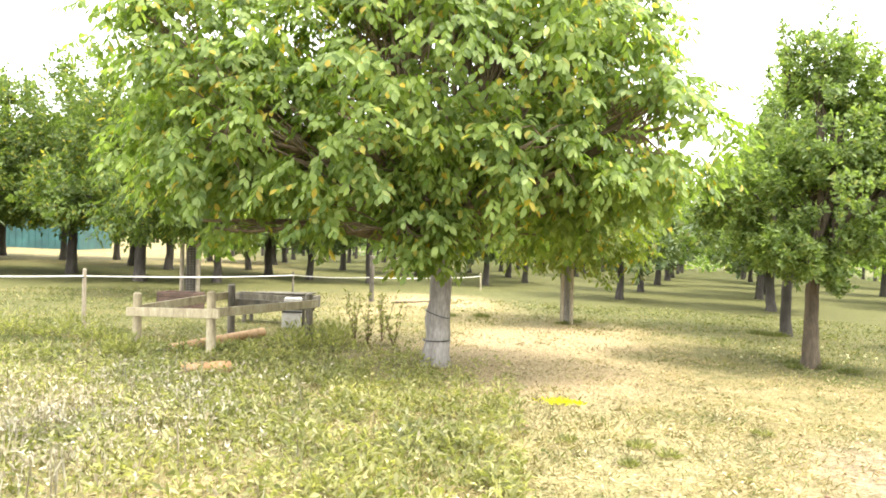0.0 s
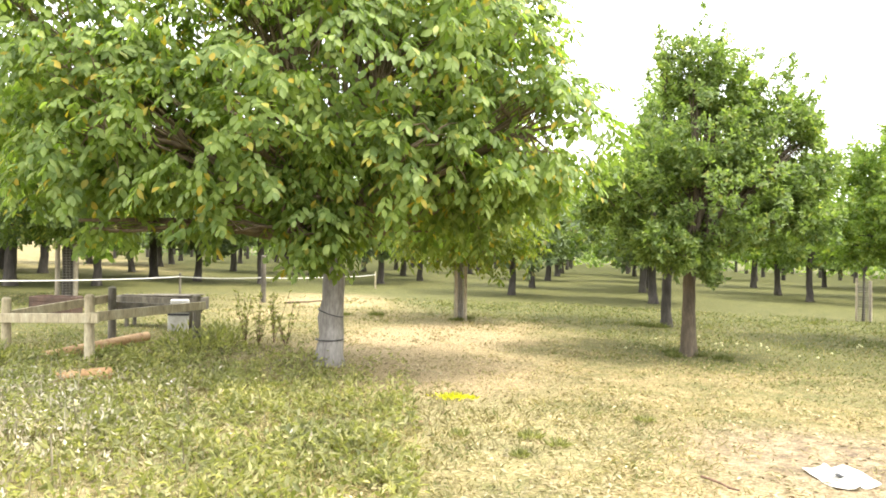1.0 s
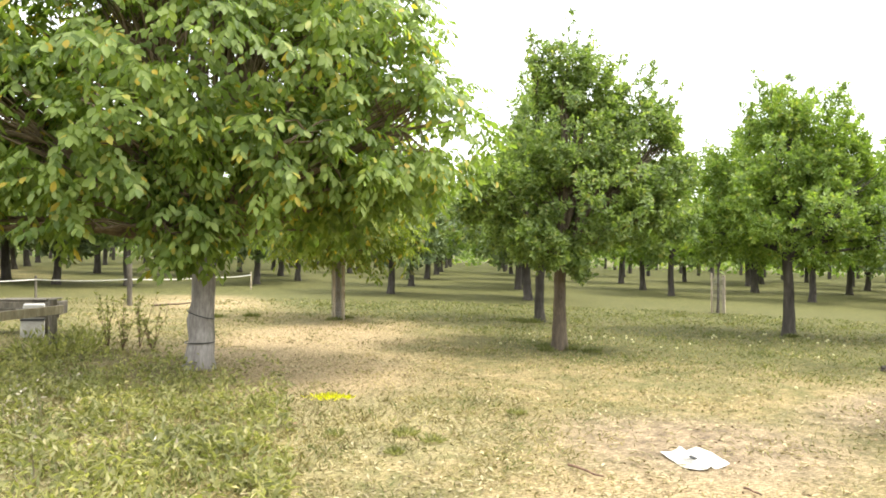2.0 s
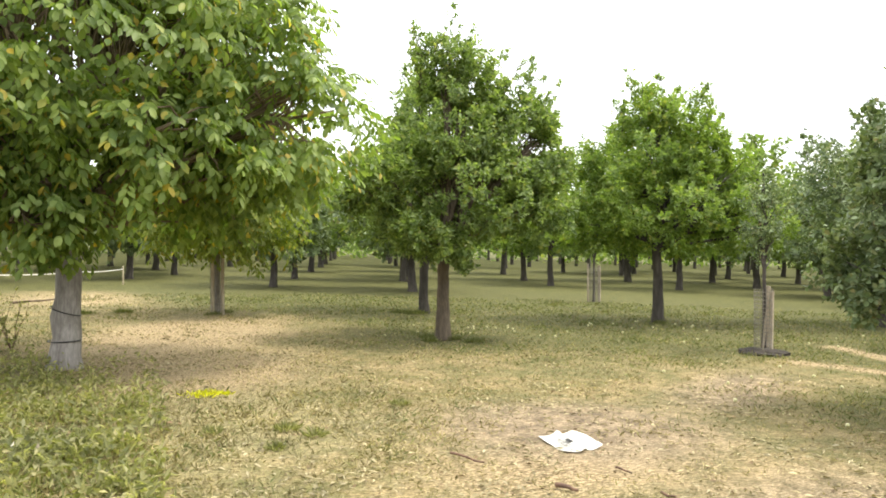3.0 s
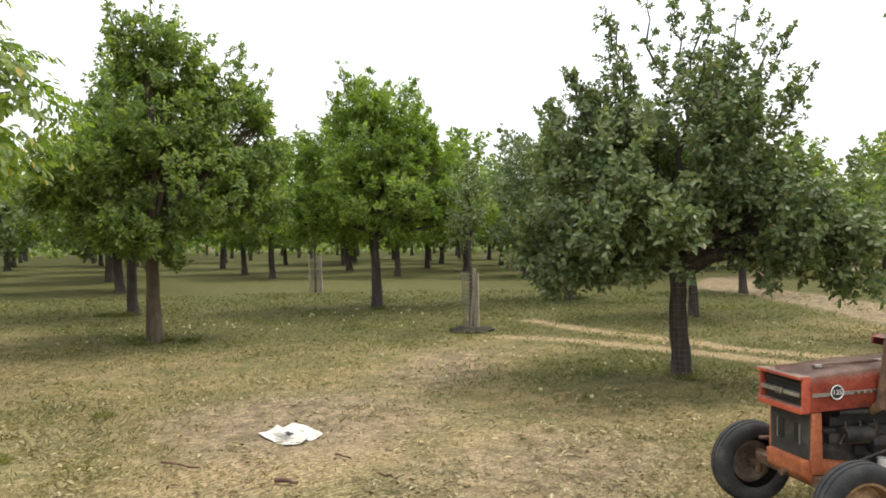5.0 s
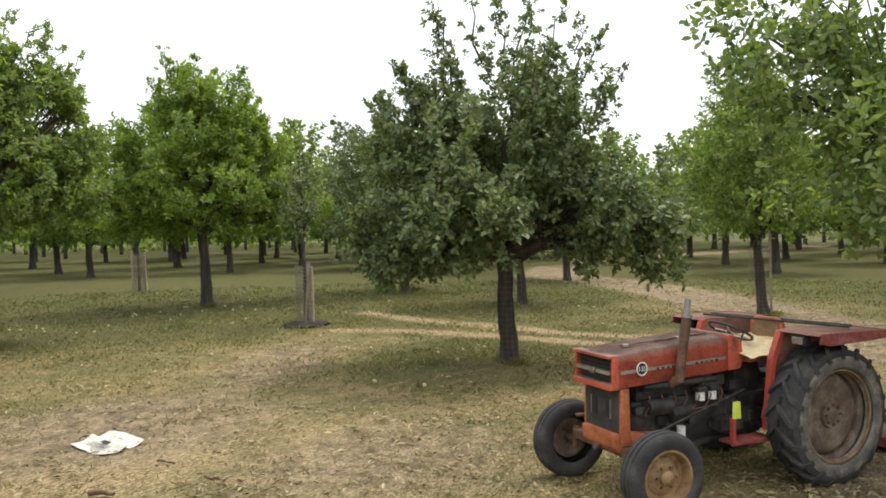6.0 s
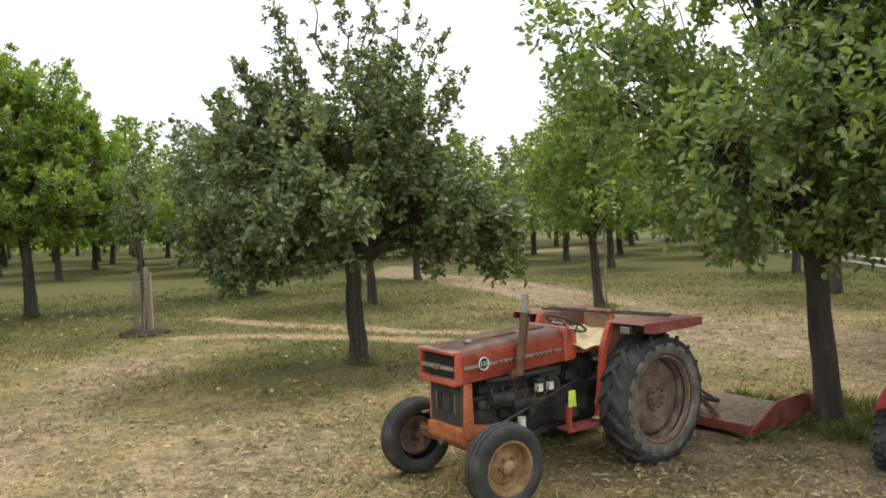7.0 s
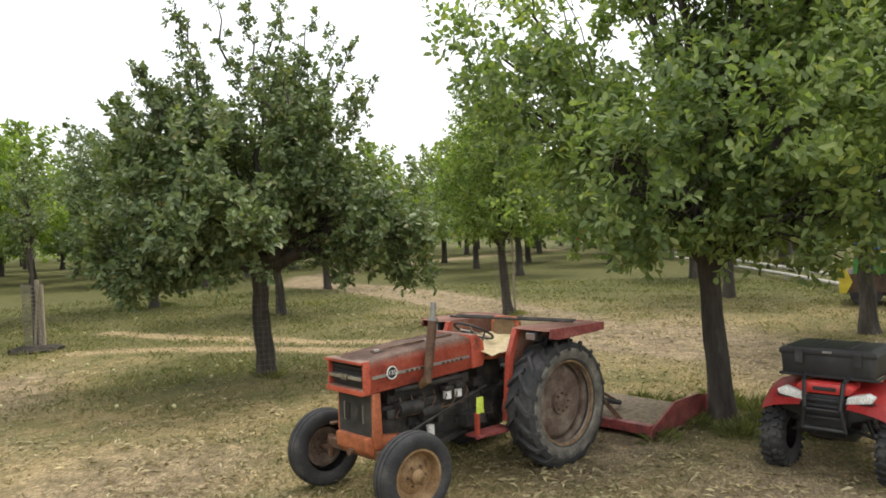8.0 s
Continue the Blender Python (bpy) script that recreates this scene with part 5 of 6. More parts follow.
def build_quad():
    q = new("quad_bike")
    q.matrix_basis = TILT @ pose(8.12, -1.91, 0, 0, 0, QUAD_TURN) @ Matrix.Scale(.93, 4)
    # front axle at x = .60, rear at -.65
    for s_ in (1, -1):
        quad_wheel(q, .60, .505 * s_, s_, .335, .21)
        quad_wheel(q, -.65, .47 * s_, s_, .34, .27)
        bm = B()
        rows = []
        for k in range(9):
            a = radians(-62 + k * 15.5)
            r = .43 + .02 * math.sin(k)
            x, z = .62 + r * math.sin(a) * 1.05 - .05, .36 + r * math.cos(a)
            rows.append([bm.verts.new((x, yy * s_, z + dz)) for yy, dz in ((.20, .06), (.32, .045), (.44, .02), (.54, -.02), (.565, -.07))])
        for p, r_ in zip(rows, rows[1:]):
            for k in range(4):
                bm.faces.new((p[k], p[k + 1], r_[k + 1], r_[k]))
        bmesh.ops.solidify(bm, geom=bm.faces[:], thickness=.012)
        part("front_mudguard", bm, M_ATV, q, "glossy red plastic mudguard", 50)
        bm = B()
        rows = []
        for k in range(8):
            a = radians(-70 + k * 20)
            x, z = -.65 + .42 * math.sin(a), .36 + .42 * math.cos(a)
            rows.append([bm.verts.new((x, yy * s_, z + dz)) for yy, dz in ((.18, .05), (.35, .03), (.54, -.02), (.57, -.09))])
        for p, r_ in zip(rows, rows[1:]):
            for k in range(3):
                bm.faces.new((p[k], p[k + 1], r_[k + 1], r_[k]))
        bmesh.ops.solidify(bm, geom=bm.faces[:], thickness=.012)
        part("rear_mudguard", bm, M_ATV, q, "", 50)
        bm = B()
        slab(bm, [(.185, .665), (.40, .70), (.42, .745), (.36, .775), (.20, .735)] if s_ > 0 else [(-.185, .665), (-.20, .735), (-.36, .775), (-.42, .745), (-.40, .70)], "x", .83, .95, .014)
        hl = part("headlight", bm, M_LENS, q, "clear plastic headlight", 50)
        part("headlight_bezel", slab(B(), [(.17 * s_, .65), (.41 * s_, .685), (.43 * s_, .70), (.18 * s_, .668)], "x", .84, .94, .004), M_BLACK, hl)
        part("suspension_arm", beam(beam(B(), (.60, .12 * s_, .36), (.62, .40 * s_, .30), .04, .03), (.60, .12 * s_, .50), (.62, .40 * s_, .40), .03, .03), M_BLACK, q)
        part("shock_absorber", rod(B(), (.62, .34 * s_, .33), (.60, .20 * s_, .68), .032), M_BLACK, q)
    part("nose_panel", slab(B(), [(-.20, .735), (.20, .735), (.26, .80), (.20, .84), (-.20, .84), (-.26, .80)], "x", .55, .93, .03), M_ATV, q, "red plastic nose panel", 50)
    part("nose_slot", box(B(), .92, .945, -.10, .10, .77, .805, .01), M_BLACK, q)
    fas = part("grille", slab(B(), [(-.17, .42), (.17, .42), (.19, .70), (.12, .73), (-.12, .73), (-.19, .70)], "x", .72, .90, .02), M_BLACK, q, "black plastic front grille", 50)
    for k in range(4):
        part("grille_slat", box(B(), .89, .935, -.165, .165, .50 + k * .055, .53 + k * .055, .008), M_BLACK, fas)
    bb = part("bull_bar", rod(B(), (.97, -.19, .42), (.97, .19, .42), .019), M_BLACK, q, "black tubular bull bar")
    for s_ in (1, -1):
        part("bull_bar_tube", Tube_curve([(.88, .15 * s_, .36), (.97, .185 * s_, .42), (1.0, .155 * s_, .62), (.95, .17 * s_, .86), (.80, .20 * s_, .90)], .019), M_BLACK, bb)
    part("bull_bar_tube", rod(B(), (.99, -.16, .60), (.99, .16, .60), .014), M_BLACK, bb)
    part("lower_bumper", slab(B(), [(-.40, .55), (-.16, .47), (.16, .47), (.40, .55), (.40, .63), (-.40, .63)], "x", .74, .88, .02), M_BLACK, q, "", 50)
    part("skid_plate", slab(B(), [(.95, .36), (.60, .24), (-.6, .24), (-.6, .30), (.60, .32)], "y", -.16, .16, .01), M_BLACK, q)
    part("engine", box(B(), -.35, .35, -.17, .17, .28, .62, .03), M_GREASE, q)
    part("fuel_tank", slab(B(), [(-.05, .62), (.42, .60), (.40, .86), (.25, .92), (.0, .86)], "y", -.14, .14, .04), M_ATV, q, "", 50)
    part("saddle", slab(B(), [(-.75, .74), (0.05, .70), (.05, .80), (-.10, .79), (-.45, .80), (-.75, .87)], "y", -.15, .15, .035), M_BLACK, q, "black padded saddle", 50)
    part("front_rack", Tube_curve([(.85, -.42, .885), (.85, .42, .885), (.30, .42, .885), (.30, -.42, .885), (.85, -.42, .885)], .014), M_BLACK, q)
    part("rear_rack", Tube_curve([(-.5, -.42, .90), (-.5, .42, .90), (-1.0, .42, .90), (-1.0, -.42, .90), (-.5, -.42, .90)], .014), M_BLACK, q)
    hb = part("handlebar", Tube_curve([(.10, -.40, 1.08), (.18, -.22, 1.06), (.24, 0, 1.02), (.18, .22, 1.06), (.10, .40, 1.08)], .014), M_BLACK, q)
    part("steering_stem", rod(B(), (.36, 0, .80), (.24, 0, 1.03), .025), M_BLACK, hb)
    for s_ in (1, -1):
        part("grip", rod(B(), (.145, .30 * s_, 1.07), (.09, .43 * s_, 1.083), .022), M_RUBBER, hb)
    for ob in q.children:
        if not ob.name.startswith("wheel"):
            ob.location.z += .085
    return tagged(q, "red quad bike with black bull bar facing the path", "quad bike")


QUAD_TURN = 152
quad = build_quad()
cb = new("cargo_box")
cb.matrix_basis = quad.matrix_basis @ Matrix.Translation((0, 0, .065)) @ Matrix.Diagonal((1, .80, 1, 1))
bm = B()
slab(bm, [(-.50, .905), (.50, .905), (.52, 1.11), (-.52, 1.11)], "x", .28, .84, .02)
part("box_body", bm, M_BLACK, cb, "black plastic box body", 50)
lid = part("lid", slab(B(), [(-.54, 1.10), (.54, 1.10), (.53, 1.15), (.45, 1.17), (-.45, 1.17), (-.53, 1.15)], "x", .265, .855, .015), M_BLACK, cb, "", 50)
for y in (-.30, .33):
    part("lid_latch", box(B(), .85, .875, y - .045, y + .045, 1.02, 1.14, .008), M_RUBBER, cb, "grey latch")
part("lid_plate", box(B(), .852, .862, -.04, .06, 1.125, 1.145, .002), M_WIRE, lid)
for y in (-.2, .2):
    part("lid_rib", box(B(), .32, .80, y - .05, y + .05, 1.167, 1.181, .005), M_BLACK, lid)
tagged(cb, "black plastic cargo box strapped on the quad rack", "cargo box")


# ---- timber pen, pipes and tape fence beside the walnut ----
def upright(bm, u, v, h, r, seg=14):
    p = place(u, v, -.15)
    rod(bm, p, p + Vector((0, 0, h + .13)), r, r * .96, seg)
    rod(bm, p + Vector((0, 0, h + .13)), p + Vector((0, 0, h + .16)), r * .96, r * .55, seg)
    return bm


pen = new("timber_pen")
P1, P2, P3, P4 = (-6.42, 14.75), (-4.62, 13.70), (-5.22, 16.9), (-3.45, 16.75)
for (u, v), h, m_ in ((P1, 1.10, M_WOOD), (P2, 1.27, M_WOOD), (P3, 1.20, M_WOOD_DARK), (P4, 1.08, M_WOOD_DARK)):
    part("post", upright(B(), u, v, h, .085), m_, pen, "round weathered post", 40)


def rail(a, ha, b, hb, m_, over=.25, w=.05, h=.17):
    pa, pb = place(*a, ha), place(*b, hb)
    d = (pb - pa).normalized() * over
    part("rail", beam(B(), pa - d, pb + d, w, h, .012), m_, pen, "weathered squared rail")


OFF = .10
rail((P1[0], P1[1] - OFF), .74, (P2[0], P2[1] - OFF), .88, M_WOOD)
rail((P2[0] + OFF, P2[1] - .04), .90, (P4[0] + OFF, P4[1]), .86, M_WOOD, .15)
rail((P1[0] + .05, P1[1] + OFF), .78, (P3[0] - OFF, P3[1]), .95, M_WOOD, .1)
rail((P3[0], P3[1] + OFF), .80, (P4[0], P4[1] + OFF), .78, M_WOOD_DARK, .1)
tagged(pen, "weathered timber pen of round posts and rails", "fence")

tr = new("trough")
tr.matrix_basis = TILT @ pose(-5.0, 20.2, 0, 0, 0, -6)
for y in (-.32, .32):
    part("trough_side", beam(B(), (-1.05, y, .62), (1.05, y, .62), .05, .30, .01), M_WOOD_DARK, tr)
for x in (-1.05, 1.05):
    part("trough_end", box(B(), x - .03, x + .03, -.34, .34, .47, .78, .01), M_WOOD_DARK, tr)
part("trough_floor", box(B(), -1.0, 1.0, -.3, .3, .46, .49, .004), M_WOOD_DARK, tr)
for x in (-.8, .8):
    for y in (-.25, .25):
        part("leg", box(B(), x - .04, x + .04, y - .04, y + .04, -.05, .46, .006), M_WOOD_DARK, tr)
for k in range(3):
    part("loose_board", beam(B(), (-.9 + .3 * k, -.28 + .25 * k, .80), (.75 + .1 * k, -.2 + .28 * k, .82), .14, .03), M_WOOD_DARK, tr)
tagged(tr, "dark wooden feed trough with loose boards on top", "trough")
wc = new("white_container")
wc.matrix_basis = TILT @ pose(-4.42, 19.4, 0, 0, 0, 10)
part("container_body", box(B(), -.24, .24, -.22, .22, 0, .40, .04), M_WHITE_DULL, wc, "", 40)
part("container_top", box(B(), -.2, .24, -.2, .2, .43, .76, .04), M_WHITE_DULL, wc, "", 40)
part("container_strap", box(B(), -.25, .25, -.23, .23, .395, .435, .006), M_BLACK, wc)
tagged(wc, "stacked grubby white plastic containers beside the trough", "container")
cr = new("wooden_crate")
cr.matrix_basis = TILT @ pose(-8.1, 21.6, 0, 0, 0, -8)
for k in range(4):
    part("crate_board", box(B(), -.55, .55, -.36, -.33, .06 + k * .14, .18 + k * .14, .008), M_BROWN, cr)
    part("crate_board", box(B(), -.55, .55, .33, .36, .06 + k * .14, .18 + k * .14, .008), M_BROWN, cr)
for x in (-.54, .54):
    part("crate_end", box(B(), x - .02, x + .02, -.33, .33, 0, .60, .008), M_BROWN, cr)
tagged(cr, "open brown wooden crate standing on the grass", "crate")


def pipe(a, ha, b, hb, r, lab):
    pa, pb = place(*a, ha), place(*b, hb)
    L = (pb - pa).length
    ob = part("clay_pipe", lathe(B(), [(r * .8, 0), (r, 0), (r, L), (r * .8, L), (r * .8, L * .02), (r * .8, 0)], 24), M_CLAY, None, "", 40)
    ob.matrix_basis = Matrix.Translation(pa) @ (pb - pa).to_track_quat("Y", "Z").to_matrix().to_4x4()
    return tagged(ob, lab, "pipe", "clay pipes")


pipe((-4.66, 12.3), .10, (-3.98, 12.75), .10, .10, "short orange clay pipe lying in the grass")
pipe((-5.55, 14.2), .12, (-4.62, 17.3), .12, .10, "long orange clay pipe lying inside the pen")

TAPE = [(-13.5, 15.2, 1.2), (-8.72, 17.25, 1.22), (-7.0, 31.2, .72), (-3.42, 28.3, .92), (-.89, 35.3, .72), (.88, 38.4, .72)]
for (u, v, h), m_ in ((( -8.72, 17.25, 1.38), M_STAKE), ((-7.0, 31.2, .86), M_WOOD_DARK), ((-3.42, 28.3, 1.72), M_WOOD_DARK), ((-.89, 35.3, .85), M_WOOD), ((.88, 38.4, .85), M_WOOD), ((-13.5, 15.2, 1.3), M_STAKE)):
    sk = new("fence_stake")
    part("stake", upright(B(), u, v, h, .045 if h < 1.5 else .09, 10), m_, sk, "", 40)
    part("insulator", rod(B(), place(u, v, h * .86), place(u, v - .07, h * .86), .02), M_BLACK, sk)
    tagged(sk, "thin wooden stake carrying the white tape", "stake", "tape fence stakes")
tb = B()
for (u, v, h), (u2, v2, h2) in zip(TAPE, TAPE[1:]):
    for k in range(8):
        t0, t1 = k / 8, (k + 1) / 8
        sag = lambda t: -.05 * 4 * t * (1 - t)
        beam(tb, place(u + (u2 - u) * t0, v - .07 + (v2 - v) * t0, h + (h2 - h) * t0 + sag(t0)), place(u + (u2 - u) * t1, v - .07 + (v2 - v) * t1, h + (h2 - h) * t1 + sag(t1)), .008, .035, 0)
tagged(part("fence_tape", tb, M_TAPE), "white electric fence tape strung between stakes", "fence tape")


# ---- tree guards ----
def guard(u, v, r, h, stakes, lab, lean=0.0, mesh_mat=None, wire=.006):
    g = new("tree_guard")
    g.matrix_basis = Matrix.Translation(place(u, v))
    n = 18
    bm = B()
    for k in range(n):
        a = 2 * math.pi * k / n
        rod(bm, (r * math.cos(a), r * math.sin(a), -.03), (r * math.cos(a) + lean, r * math.sin(a), h), wire, seg=4, caps=False)
    for k in range(int(h / .09)):
        z = k * .09 + .03
        ring(bm, (lean * z / h, 0, z), r, wire, Matrix.Identity(4), n, 4)
    tagged(part("wire_mesh", bm, mesh_mat or M_GUARD, g), "", "", "", "stuff")
    for k, (dx, dy, sh, sr, sl) in enumerate(stakes):
        part("stake", rod(B(), (dx, dy, -.1), (dx + sl, dy, sh), sr, sr * .9, 10), M_STAKE, g, "pale wooden stake", 40)
    return tagged(g, lab, "tree guard", "tree guards")


guard(3.15, 23.55, .2, 2.0, [(-.14, -.12, 2.0, .05, .0), (.12, -.14, 2.05, .055, .02), (.0, .18, 1.9, .05, 0)], "pale timber and mesh guard round a young trunk")
guard(13.66, 12.8, .20, 1.45, [(-.16, -.1, 1.5, .03, .24), (.13, .05, 1.5, .05, .05), (.05, -.16, 1.4, .045, .05)], "grey mesh guard with leaning stake round a sapling")
guard(18.7, 26.5, .25, 1.5, [(-.28, 0, 1.6, .04, 0), (.28, 0, 1.5, .07, 0)], "mesh guard between two pale stakes round a sapling")
guard(36.7, 29.1, .3, 2.0, [(-.2, 0, 1.9, .09, 0), (.2, 0, 1.9, .09, 0)], "pale guard round a distant young trunk")
guard(11.45, 6.05, .24, 1.9, [], "fine wire mesh guard round the apple trunk", .0, M_GUARD, .0012)
guard(-9.8, 27.2, .32, 2.1, [(-.3, -.1, 2.1, .08, 0), (.28, -.12, 2.1, .08, 0)], "pale timber guard round the walnut trunk")
guard(19.75, 3.66, .26, 2.0, [(.15, -.2, 2.2, .03, 0)], "thin mesh guard and stake round the orchard trunk", 0, M_GUARD, .0015)

# saplings in two of the guards
put(tagged(tree("young_tree", 61, .05, 2.0, [((0, 0, 2.9), (.6, .6, .9)), ((.1, .1, 3.7), (.4, .4, .6))], 120, 22, (.09, .05), M_APPLE, M_BARK, (.03, 0), clump_r=.22), "slender young tree with sparse grey-green leaves", "tree", "young trees"), 13.66, 12.8)
put(tagged(tree("young_tree", 62, .05, 1.9, [((0, 0, 2.7), (.6, .6, .7)), ((.1, .1, 3.4), (.4, .4, .6))], 90, 20, (.10, .06), M_OAK, M_BARK, (.03, 0), clump_r=.24), "slender young tree with sparse green leaves", "tree", "young trees"), 18.7, 26.5)
put(tagged(tree("walnut_tree", 63, .09, 2.0, [((0, 0, 3.6), (2.3, 2.2, 1.6)), ((.3, 0, 5.0), (1.6, 1.6, 1.3)), ((.9, -.6, 2.4), (1.4, 1.2, .6)), ((-1.0, -.5, 2.6), (1.1, 1.1, .6))], 520, 28, (.18, .09), M_WALNUT_YELLOW, M_BARK_PALE, (0, 0), "walnut", clump_r=.42), "young walnut with yellowing drooping leaves", "tree"), 3.15, 23.6)

# mulch at the sapling's foot
bm = bmesh.new()
bmesh.ops.create_uvsphere(bm, u_segments=28, v_segments=10, radius=1)
for v_ in bm.verts:
    n_ = noise.noise(v_.co * 2.5)
    v_.co = Vector((v_.co.x * .60 * (1 + .3 * n_), v_.co.y * .5 * (1 + .3 * n_), max(-.03, v_.co.z * .10 * (1 + .6 * n_))))
ml = part("mulch", bm, M_MULCH)
ml.matrix_basis = Matrix.Translation(place(13.6, 12.75))
tagged(ml, "dark mulch ring round the sapling's foot", "mulch")

# bands wound round the walnut trunk
bd_ = new("trunk_tie")
bd_.matrix_basis = Matrix.Translation(place(WALNUT[0], WALNUT[1]))
part("tie_band", ring(B(), (.01, 0, .48), .262, .010, Matrix.Identity(4), 28, 6), M_BLACK, bd_)
part("tie_band", ring(B(), (.03, 0, .98), .250, .009, pose(0, 0, 0, 4, 18, 0), 28, 6), M_BLACK, bd_)
tagged(bd_, "dark bands tied round the walnut trunk", "tie")

# ---- small things on the ground ----
pp = bmesh.new()
bmesh.ops.create_grid(pp, x_segments=20, y_segments=14, size=.5)
for v_ in pp.verts:
    x, y = v_.co.x, v_.co.y
    n_ = noise.noise(Vector((x * 3, y * 3, 9)))
    v_.co = Vector((x * .52 + .03 * n_, y * .70 + .10 * (x > 0) + .03 * n_, .02 + .02 * n_ + .06 * max(0, x * 2 - .6) + .05 * math.exp(-(x * 9) ** 2)))
bmesh.ops.solidify(pp, geom=pp.faces[:], thickness=.006)
paper = part("paper_sheet", pp, M_PAPER, None, "", 60)
paper.matrix_basis = Matrix.Translation(place(5.0, 7.48)) @ TILT @ pose(0, 0, 0, 0, 0, -4)
part("stain", slab(B(), [(-.09, -.06), (-.02, -.09), (.03, .01), (-.03, .05), (-.08, .03)], "z", .060, .064, .001), M_BLACK, paper, "dark smudge")
for k in range(5):
    part("print_line", box(B(), -.20 + k * .024, -.19 + k * .024, -.22, .16 - .05 * (k % 2), .050, .053, 0), M_WIRE, paper)
tagged(paper, "folded white paper sheet lying on bare ground", "paper")

for k, ((u, v), (u2, v2), r) in enumerate([((3.48, 7.54), (3.66, 7.09), .016), ((3.96, 6.17), (4.06, 5.96), .026), ((4.89, 6.49), (4.91, 6.26), .013), ((4.8, 5.68), (4.82, 5.43), .013)]):
    pa, pb = place(u, v, r + .01), place(u2, v2, r + .012)
    tu = Tubes()
    rg = np.random.default_rng(k)
    tu.add(bend(np.array(pa), np.array(pb), .01, 6, rg, .008), np.linspace(r, r * .6, 6), 7)
    tagged(new("stick", tu.mesh("stick", M_RUST)), "short brown stick lying on dry grass", "stick", "fallen sticks")

rg = np.random.default_rng(8)


def heap(name, u, v, ru, rv, n, size, mat, lab, cat, height=.1, grp="", broad=.5):
    """A low leafy tuft: blades that rise and spread from a small area."""
    a, d = rg.uniform(0, 6.283, n), np.sqrt(rg.uniform(0, 1, n))
    hub = rg.normal(0, .30, (5, 2))[rg.integers(0, 5, n)]  # a few crowns that run into one another
    pos = np.stack([(hub[:, 0] + d * np.cos(a) * .85) * ru, (hub[:, 1] + d * np.sin(a) * .85) * rv, np.zeros(n)], 1)
    up = np.stack([np.cos(a) * d * .9, np.sin(a) * d * .9, rg.uniform(.25, 1.1, n)], 1) + rg.normal(0, .3, (n, 3))
    up[:, 2] = np.abs(up[:, 2])
    pos[:, 2] = rg.uniform(0, height, n) * (1 - d * .7)
    me = leaf_mesh(name, pos, up, unit(rg.normal(0, 1, (n, 3)) + [0, 0, .5]), rg.uniform(.6, 1.3, n) * size, rg.uniform(.5, 1.0, n) * size * broad, mat, False)
    ob = new(name, me)
    ob.matrix_basis = Matrix.Translation(place(u, v, .005))
    return tagged(ob, lab, cat, grp, "stuff" if name == "weed_clump" else "")


heap("yellow_cutting", 1.40, 11.5, .27, .17, 150, .085, M_PETAL, "heap of bright yellow leaves lying on dry grass", "leaves", .05)
for u, v, s_ in ((3.82, 10.05, .16), (1.17, 9.2, .17), (2.05, 9.15, .24), (2.3, 8.8, .2), (-.1, 9.6, .22), (1.75, 8.3, .14), (.2, 10.6, .16), (7.9, 15.9, .35), (6.9, 16.2, .3), (9.2, 22.6, .5), (8.8, 22.9, .4), (21.6, 16.3, .5), (22.7, 16.0, .5), (-.5, 24, .5), (.6, 24.4, .4), (9.1, -.5, .45), (9.9, -.5, .4), (9.3, -1.2, .35), (9.7, -.2, .5), (8.8, -.9, .45), (9.9, -1.3, .5), (9.0, -1.6, .4), (10.3, -.8, .5), (8.6, -.1, .4), (10.1, .1, .4), (11.3, 5.9, .3), (11.6, 6.3, .3), (15.5, 18.5, .35), (15.8, 19.0, .3), (7.2, 16.8, .35), (7.6, 16.4, .3), (3.0, 23.3, .3), (3.4, 23.8, .3), (19.9, 3.4, .4)):
    heap("grass_tuft", u, v, s_ * .62, s_ * .5, int(80 + s_ * 380), .07 + s_ * .14, M_WEED if 2 < v < 12 else M_BLADE_GREEN, "green tuft of grass and weeds in dry turf", "grass tuft", .06, "grass tufts", .16)
for u, v, s_, h in ((-3.1, 16.2, .55, .75), (-3.6, 15.9, .45, .6), (-2.9, 16.9, .5, .7), (-6.2, 14.2, .5, .45), (-8.6, 15.9, .5, .5), (-9.6, 16.2, .6, .6), (-9.0, 17.0, .5, .5), (-10.4, 16.5, .5, .7), (-7.4, 15.6, .5, .35)):
    heap("weed_clump", u, v, s_, s_, int(260 * s_ + 110), .15, M_WEED, "tall leafy weeds growing round the pen", "weeds", h, "weed clumps", .36)

# upright dark weed stems by the pen
for u, v in ((-2.2, 17.0), (-1.9, 17.4), (-2.5, 17.3), (-1.6, 16.9)):
    dk = new("dock_weed")
    dk.matrix_basis = Matrix.Translation(place(u, v))
    pos = []
    for k in range(7):
        st = Tubes()
        o = rg.normal(0, .14, 2)
        st.add(bend(np.array([0, 0, 0.0]), np.array([o[0] * 1.6, o[1] * 1.6, rg.uniform(.7, 1.15)]), .05, 5, rg, .02), np.linspace(.008, .003, 5), 4)
        new("stem", st.mesh("stem", M_RUST)).parent = dk
        pos.append(np.concatenate(st.v)[rg.integers(4, st.n, 23)])
    pos = np.concatenate(pos)
    n = len(pos)
    lf = new("foliage", leaf_mesh("foliage", pos, unit(rg.normal(0, 1, (n, 3)) + [0, 0, .4]), unit(rg.normal(0, 1, (n, 3))), rg.uniform(.05, .12, n), rg.uniform(.02, .05, n), M_WEED, False))
    lf.parent = dk
    tagged(dk, "tall thin seeding weed with brown stems", "weed", "seeding weeds")

